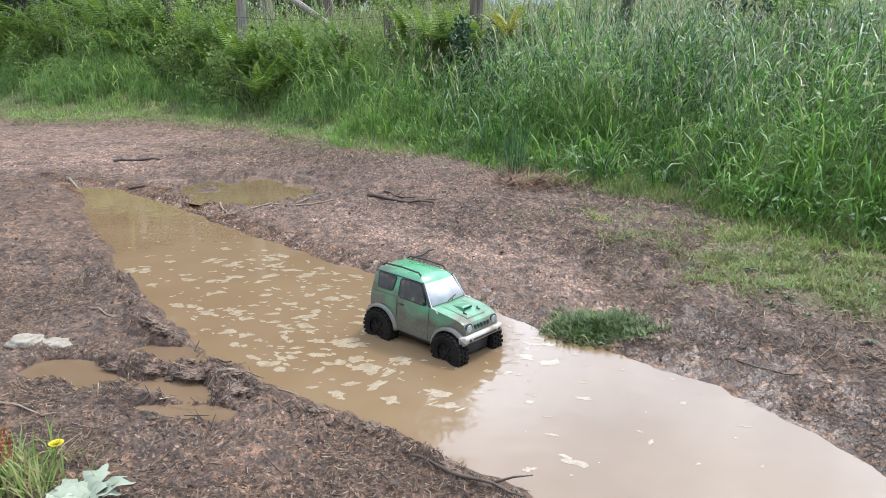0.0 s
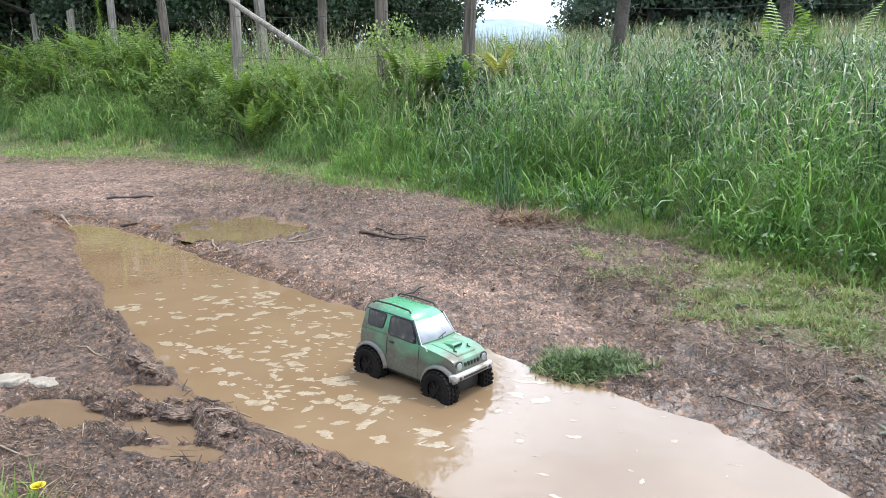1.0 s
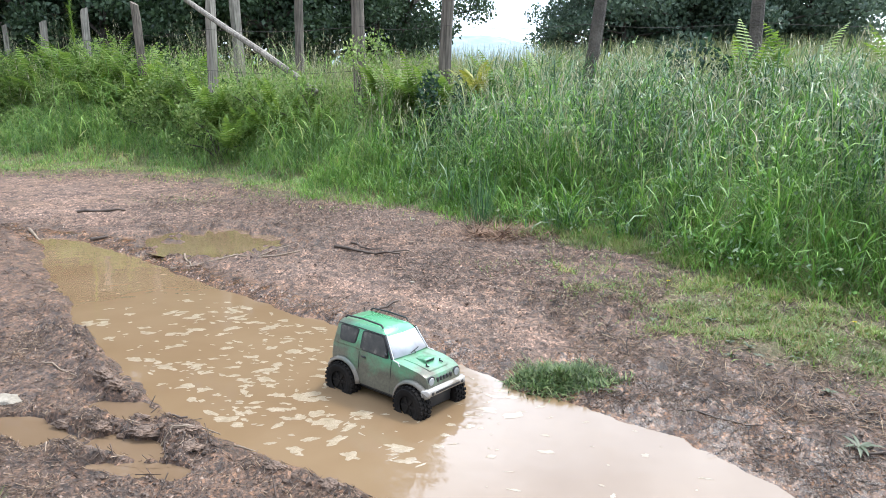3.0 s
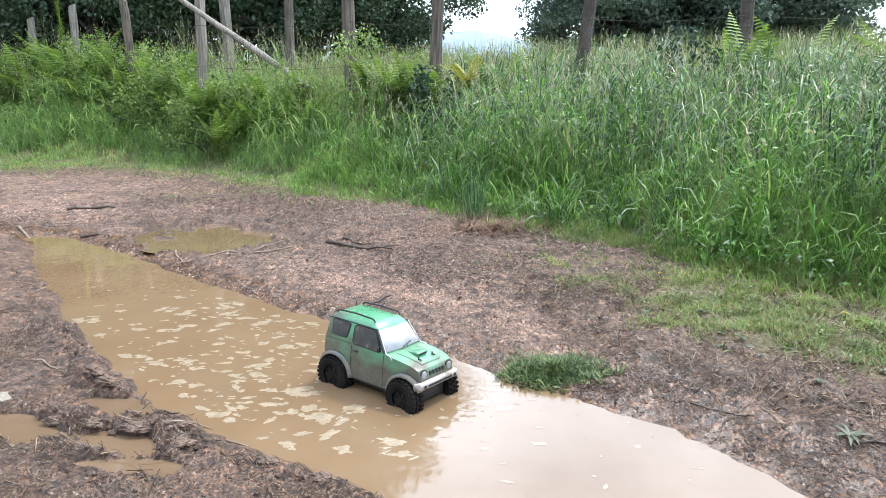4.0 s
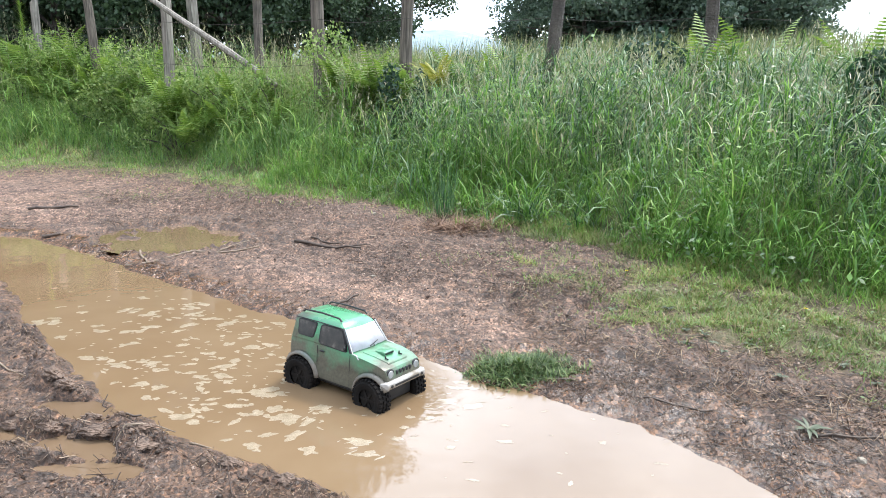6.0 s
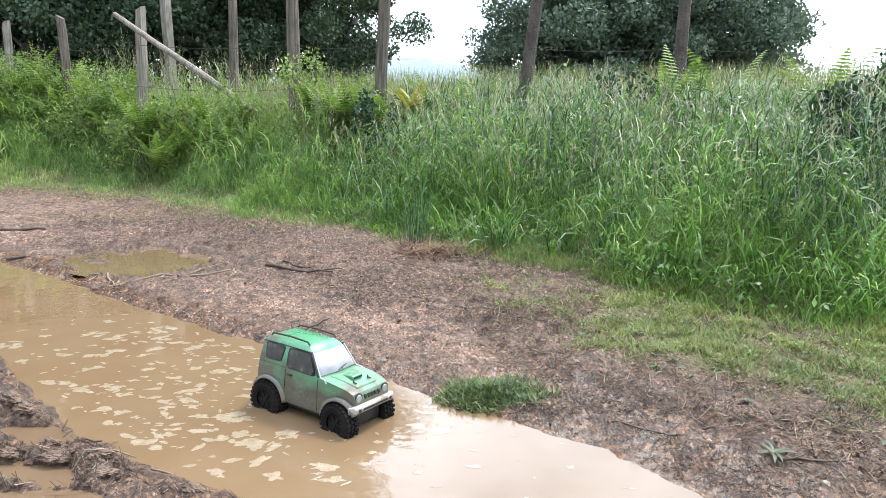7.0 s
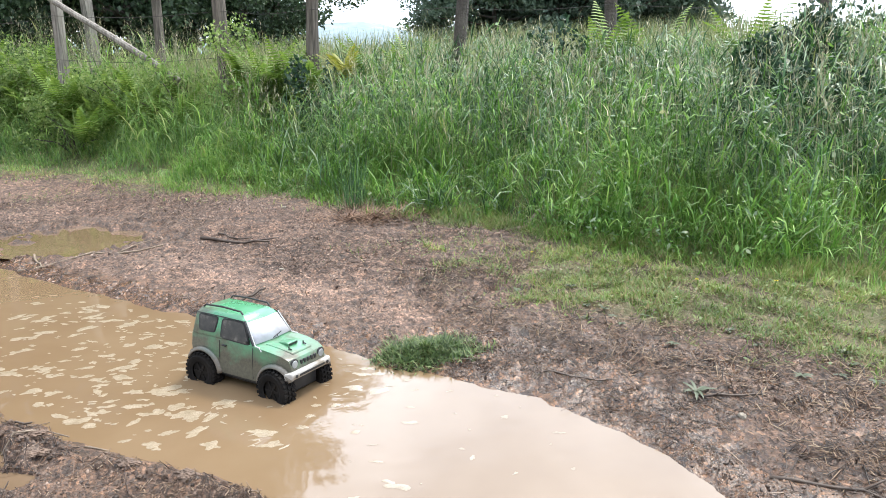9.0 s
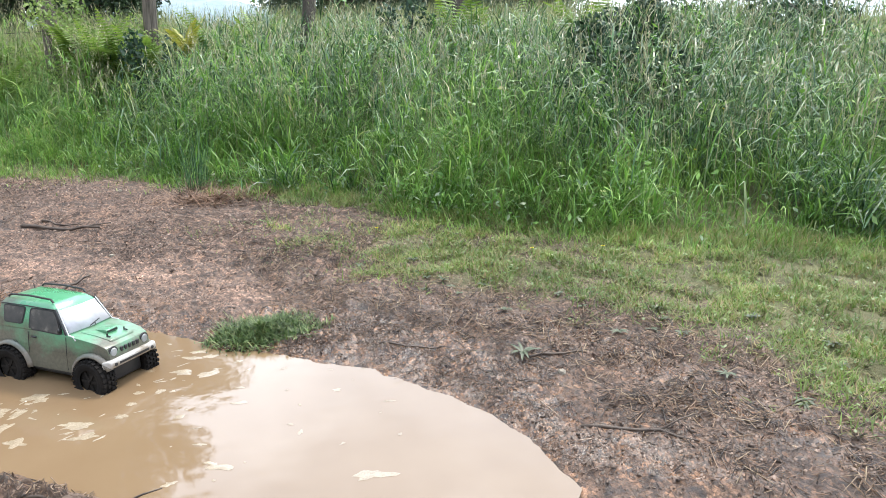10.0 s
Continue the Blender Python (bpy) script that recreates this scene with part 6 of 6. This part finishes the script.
gravel(8000, (-2.6, 1.5, 0.9, 4.4), 0.0015, 0.006, stony, "gravel", GRAVEL, "fine pinkish-brown gravel pressed into the track")
grains(150000, (-1.5, 1.6, 0.85, 2.3), 0.0014, 0.0055, bare, GRIT, "earth_grit", "warm brown crumbly earth and grit")
grains(52000, (-2.8, 1.2, 2.3, 4.6), 0.0022, 0.0085, bare, GRIT, "earth_grit", "warm brown crumbly earth and grit on the track")
grains(62000, (-1.2, 1.5, 0.8, 2.2), 0.0016, 0.0058, sodden, CRUMB, "wet_grit", "dark glistening crumbs of soaked mud")
gravel(11000, (-1.5, 1.5, 0.8, 2.4), 0.002, 0.007, sodden, "mud_crumbs", CRUMB, "dark wet crumbs of churned mud")


def lie(x, y):
    return float(height(np.array([x]), np.array([y]))[0])


def stick(x0, y0, x1, y1, r, mat, label, up=0.0, fork=False):
    """A crooked fallen stick, with a side twig where it forks."""
    bm = bmesh.new()
    k = 7
    pts = []
    for i in range(k):
        t = i / (k - 1)
        x, y = x0 + (x1 - x0) * t, y0 + (y1 - y0) * t
        w = 0.035 * math.hypot(x1 - x0, y1 - y0)
        x, y = x + w * noise.noise((x0 * 9, t * 3, 1)), y + w * noise.noise((y0 * 9, t * 3, 5))
        pts.append((x, y, lie(x, y) + r * 0.7 + up * t))
    limb(bm, pts, r, r * 0.5, 7)
    if fork:
        p = pts[4]
        limb(bm, [p, (p[0] + (x1 - x0) * 0.15 - (y1 - y0) * 0.12, p[1] + (y1 - y0) * 0.15 + (x1 - x0) * 0.12, p[2] + 0.012), (p[0] + (x1 - x0) * 0.3 - (y1 - y0) * 0.2, p[1] + (y1 - y0) * 0.3 + (x1 - x0) * 0.2, p[2] + 0.02)], r * 0.6, r * 0.25, 6)
    return tagged(smooth(part("stick", bm, mat)), label, "stick", "fallen sticks")


dark_label, pale_label = "dark wet fallen stick lying on the mud", "pale stripped twig lying on the mud"
stick(-2.03, 4.17, -1.77, 4.2, 0.010, STICK, dark_label)
stick(-1.64, 3.53, -1.55, 3.51, 0.010, STICK, dark_label)
stick(-0.43, 3.32, -0.12, 3.07, 0.008, STICK, dark_label, 0.01, True)
stick(-0.36, 3.36, -0.2, 3.22, 0.005, STICK, dark_label)
stick(-0.19, 2.34, -0.08, 2.41, 0.006, STICK, dark_label, 0.02, True)
stick(0.92, 3.05, 1.1, 3.23, 0.010, PALESTICK, pale_label, 0.01)
stick(-2.0, 3.64, -1.9, 3.55, 0.008, PALESTICK, pale_label)
stick(-1.06, 3.0, -0.56, 3.2, 0.006, PALESTICK, pale_label, 0.0, True)
stick(-1.12, 3.3, -0.98, 3.02, 0.006, PALESTICK, pale_label)
stick(-0.60, 1.645, -0.49, 1.615, 0.004, STICK, dark_label, 0.008)
stick(-0.58, 1.50, -0.40, 1.555, 0.0028, PALESTICK, pale_label, 0.01)
stick(-0.36, 1.52, -0.25, 1.50, 0.0022, PALESTICK, pale_label)
stick(0.0, 1.24, 0.14, 1.13, 0.004, STICK, dark_label, 0.012, True)
stick(-0.05, 1.27, 0.06, 1.2, 0.003, STICK, dark_label, 0.006)
stick(0.93, 1.52, 1.10, 1.50, 0.0035, STICK, dark_label)
stick(0.62, 1.70, 0.78, 1.62, 0.003, STICK, dark_label)
stick(0.90, 1.18, 1.08, 1.06, 0.004, STICK, dark_label, 0.0, True)
stick(0.35, 2.62, 0.55, 2.55, 0.004, STICK, dark_label)
stick(-1.0, 1.95, -0.86, 1.86, 0.003, PALESTICK, pale_label)
stick(-0.95, 1.42, -0.75, 1.36, 0.003, PALESTICK, pale_label)


def stone(x, y, a, b, c, turn, seed, mat, label):
    bm = bmesh.new()
    bmesh.ops.create_icosphere(bm, subdivisions=3, radius=1.0)
    for v in bm.verts:
        p = v.co.normalized()
        q = 1 + 0.4 * noise.noise(p * 1.5 + Vector((seed, 0, 0))) + 0.16 * noise.noise(p * 4 + Vector((0, seed, 0)))
        v.co = Vector((p.x * a * q, p.y * b * q, max(-0.3, min(p.z, 0.6)) * c * q))
    ob = smooth(part("stone", bm, mat))
    ob.matrix_basis = pose(x, y, lie(x, y) + c * 0.12, 0, 0, turn)
    return tagged(ob, label, "stone", "stones on the track")


stone(-1.035, 1.715, 0.046, 0.034, 0.018, 20, 2.3, STONE, "pale cream flat stone on the muddy track")
stone(-0.945, 1.695, 0.034, 0.026, 0.014, -15, 5.6, STONE, "pale cream flat stone on the muddy track")
for x, y, r, sd in [(0.297, 2.24, 0.011, 3), (-0.10, 3.82, 0.012, 6), (1.11, 1.47, 0.013, 7), (0.40, 2.23, 0.008, 9), (-1.32, 2.0, 0.012, 11), (0.98, 1.40, 0.010, 12), (0.62, 2.05, 0.008, 13), (-0.05, 2.75, 0.010, 14), (0.15, 2.5, 0.008, 15)]:
    stone(x, y, r, r * 0.75, r * 0.9, sd * 40, sd, MUD if sd % 2 else STONE, "small muddy pebble on the track" if sd % 2 else "small pale pebble on the track")


def clods():
    """Crumbs of churned mud along the ridges, each a top-level lump."""
    random.seed(9)
    bm = bmesh.new()
    bmesh.ops.create_icosphere(bm, subdivisions=2, radius=1.0)
    for v in bm.verts:
        v.co *= 1 + 0.4 * noise.noise(v.co * 1.7) + 0.2 * noise.noise(v.co * 4.5)
    ob = part("mud_clod", bm, CLOD)
    tagged(ob, "dark wet clod of churned mud", "clod", "clods along the rut")
    places = []
    for x0, y0, x1, y1, w, h in RIDGES:
        for _ in range(9):
            t = random.random()
            places.append((x0 + (x1 - x0) * t + random.gauss(0, w * 0.8), y0 + (y1 - y0) * t + random.gauss(0, w * 0.8), random.uniform(0.003, 0.008)))
    for i, (x, y, r) in enumerate(places):
        m = pose(x, y, lie(x, y) + r * 0.25, random.uniform(0, 360), random.uniform(0, 360), random.uniform(0, 360))
        one = ob if i == 0 else copy_thing(ob, m)
        one.matrix_basis = m
        one.scale = (r * random.uniform(0.8, 1.4), r, r * random.uniform(0.6, 0.9))


def lump(x, y, a, b, c, turn, seed):
    """A ragged clod of mud and roots."""
    bm = bmesh.new()
    bmesh.ops.create_icosphere(bm, subdivisions=4, radius=1.0)
    for v in bm.verts:
        p = v.co.normalized()
        o = Vector((seed * 7.3, seed, 0))
        q = 1 + 0.45 * noise.noise(p * 1.6 + o) + 0.3 * noise.noise(p * 4 + o) + 0.2 * noise.noise(p * 9 + o) + 0.1 * noise.noise(p * 20 + o)
        v.co = Vector((p.x * a * q, p.y * b * q, p.z * c * 0.8 * q))
    ob = part("root_clod", bm, CLOD)
    ob.matrix_basis = pose(x, y, lie(x, y) + c * 0.2, 0, 0, turn)
    return tagged(ob, "ragged dark clod of mud and roots", "clod", "clods along the rut")


CLOD = grained("churned_mud", [(0.3, (0.07, 0.044, 0.029)), (0.7, (0.23, 0.15, 0.103))], 60, 0.55, 0.8, 0.003)
clods()
for x, y, a, b, c, turn in [(-0.765, 1.80, 0.035, 0.02, 0.024, -40), (-0.715, 1.755, 0.028, 0.018, 0.018, -30), (-0.75, 1.59, 0.03, 0.016, 0.016, -15), (-0.66, 1.565, 0.032, 0.015, 0.016, -20), (-0.56, 1.545, 0.035, 0.016, 0.017, -8),
                            (-0.46, 1.535, 0.03, 0.015, 0.015, -5), (-0.64, 1.465, 0.028, 0.014, 0.014, 5), (-0.44, 1.475, 0.03, 0.016, 0.013, 10), (-0.60, 1.625, 0.025, 0.012, 0.012, -15), (-0.25, 1.42, 0.025, 0.013, 0.012, -30), (-0.13, 1.35, 0.026, 0.014, 0.012, -32), (0.02, 1.24, 0.024, 0.013, 0.012, -40)]:
    lump(x, y, a * 0.9, b * 0.85, c * 0.7, turn, x + y * 2)


def blade_leaf(length, wide, curl, fold=0.3, segs=12, wave=0.0):
    """A pointed leaf along +X that arches upward then down, folded along its midrib."""
    vs, fs = [], []
    for i in range(segs + 1):
        t = i / segs
        w = wide * math.sin(math.pi * (0.06 + 0.94 * t) ** 0.8) * 0.5 * (1 + wave * math.sin(17 * t + wide * 900)) + 0.0006
        z = length * (0.35 * t - curl * t * t) + wave * wide * 0.25 * math.sin(13 * t + length * 300)
        vs += [(length * t, -w, z + w * fold), (length * t, 0, z), (length * t, w, z + w * fold)]
    for i in range(segs):
        a = i * 3
        fs += [(a, a + 1, a + 4, a + 3), (a + 1, a + 2, a + 5, a + 4)]
    return np.array(vs), np.array(fs)


def rosette(name, x, y, leaves, length, wide, mat, label, category, curl=0.5, rise=0.0, wave=0.0):
    """A low plant: pointed leaves round one root, each a part."""
    root = new(name)
    root.matrix_basis = pose(x, y, lie(x, y))
    for i in range(leaves):
        v, f = blade_leaf(length * random.uniform(0.7, 1.15), wide * random.uniform(0.8, 1.2), curl * random.uniform(0.6, 1.2), wave=wave)
        ob = array_mesh("leaf", v, f, mat, root, True)
        ob.matrix_basis = pose(0, 0, 0.002 + i * 0.0007, random.uniform(-12, 12), -rise * random.uniform(0.5, 1.2), i * 360 / leaves * 1.0 + random.uniform(-20, 20))
    return tagged(root, label, category)


def flower(x, y, tall, size, lean=(0.1, 0.0)):
    """A yellow composite flower on a thin stalk."""
    root = new("yellow_flower")
    root.matrix_basis = pose(x, y, lie(x, y))
    tip = (lean[0] * tall, lean[1] * tall, tall)
    bm = bmesh.new()
    limb(bm, [(0, 0, -0.004), (tip[0] * 0.3, tip[1] * 0.3, tall * 0.5), tip], 0.0014, 0.0011, 6)
    part("stalk", bm, LAWN, root)
    pieces = []
    for ring, count in ((1.0, 16), (0.65, 12), (0.35, 8)):
        for i in range(count):
            a = i * 2 * math.pi / count + ring
            c, s, w = math.cos(a), math.sin(a), size * 0.10
            r0, r1 = size * 0.06, size * 0.5 * ring
            z = size * (0.12 + 0.14 * (1 - ring))
            pieces.append((np.array([(tip[0] + c * r0 + s * w * 0.5, tip[1] + s * r0 - c * w * 0.5, tip[2]), (tip[0] + c * r1 + s * w, tip[1] + s * r1 - c * w, tip[2] + z), (tip[0] + c * r1 - s * w, tip[1] + s * r1 + c * w, tip[2] + z), (tip[0] + c * r0 - s * w * 0.5, tip[1] + s * r0 + c * w * 0.5, tip[2])]), np.array([(0, 1, 2, 3)])))
    v, f = joined(pieces)
    array_mesh("petals", v, f, PETAL, root)
    return tagged(root, "small bright yellow flower on a thin stalk", "flower", "yellow flowers")


random.seed(21)
GREYLEAF = leafy("grey_weed_leaf", [(0.0, (0.07, 0.09, 0.05)), (1.0, (0.13, 0.15, 0.09))], 0.2)
rosette("felted_plant", -0.55, 1.09, 11, 0.075, 0.036, FELT, "grey-green felted leaves of a low mullein plant", "plant", 0.3, 14, 0.3)
flower(-0.655, 1.185, 0.05, 0.024, (0.2, 0.1))
k = 420
x, y = rng.normal(-0.70, 0.05, k), rng.normal(1.13, 0.045, k)
v, f = ribbons(on_ground(x, y), rng.uniform(0.03, 0.09, k), np.full(k, 0.0035), rng.uniform(0, 6.28, k), rng.uniform(0.1, 0.9, k), rng.uniform(0.1, 1.2, k), 3)
tagged(array_mesh("weed_tuft", v, f, LAWN), "small green weed tuft beside the mud", "grass tuft", kind="stuff")
sorrel = new("sorrel")
sorrel.matrix_basis = pose(-0.715, 1.13, lie(-0.715, 1.13))
for i in range(6):
    bm = bmesh.new()
    tx, ty, tz = random.uniform(-0.03, 0.03), random.uniform(-0.03, 0.03), random.uniform(0.08, 0.14)
    limb(bm, [(0, 0, 0), (tx * 0.4, ty * 0.4, tz * 0.5), (tx, ty, tz)], 0.0016, 0.001, 5)
    part("stem", bm, SORREL, sorrel)
    v, f = leaf_cloud(46, [(tx * 0.9, ty * 0.9, tz * 0.75, 0.008, 0.008, 0.034)], 0.008)
    array_mesh("seed_spike", v, f, SORREL, sorrel)
tagged(sorrel, "rusty red sorrel with dry seed spikes", "plant")

# rosettes and flowers where grass meets mud
rosette("rosette_weed", 0.945, 1.53, 9, 0.045, 0.008, GREYLEAF, "star-shaped grey-green weed rosette on dark mud", "plant", 0.38, 4)
for x, y, n, l in [(1.02, 1.80, 8, 0.028), (1.22, 1.55, 9, 0.032), (1.30, 1.25, 8, 0.035), (0.86, 2.02, 8, 0.028), (1.38, 1.12, 9, 0.035)]:
    rosette("rosette_weed", x, y, n, l * 0.8, 0.006, GREYLEAF, "low green weed rosette at the grass edge", "plant", 0.4, 6)
for x, y, h in [(0.86, 2.62, 0.03), (1.3, 2.2, 0.03), (1.87, 2.66, 0.30), (1.5, 2.1, 0.035), (2.0, 2.3, 0.28), (2.3, 2.5, 0.33), (2.6, 2.9, 0.4)]:
    flower(x, y, h, 0.013, (random.uniform(-0.2, 0.2), random.uniform(-0.2, 0.2)))
random.seed(31)
for i in range(26):
    y = random.uniform(0.75, 2.35)
    x = float(lawn_edge(np.array([y]))[0]) + random.gauss(0.14, 0.08)
    rosette("border_weed", x, y, random.randint(6, 10), random.uniform(0.013, 0.028), random.uniform(0.005, 0.009), GREYLEAF, "leafy grey-green weed at the grass border", "plant", random.uniform(0.3, 0.6), random.uniform(6, 30))
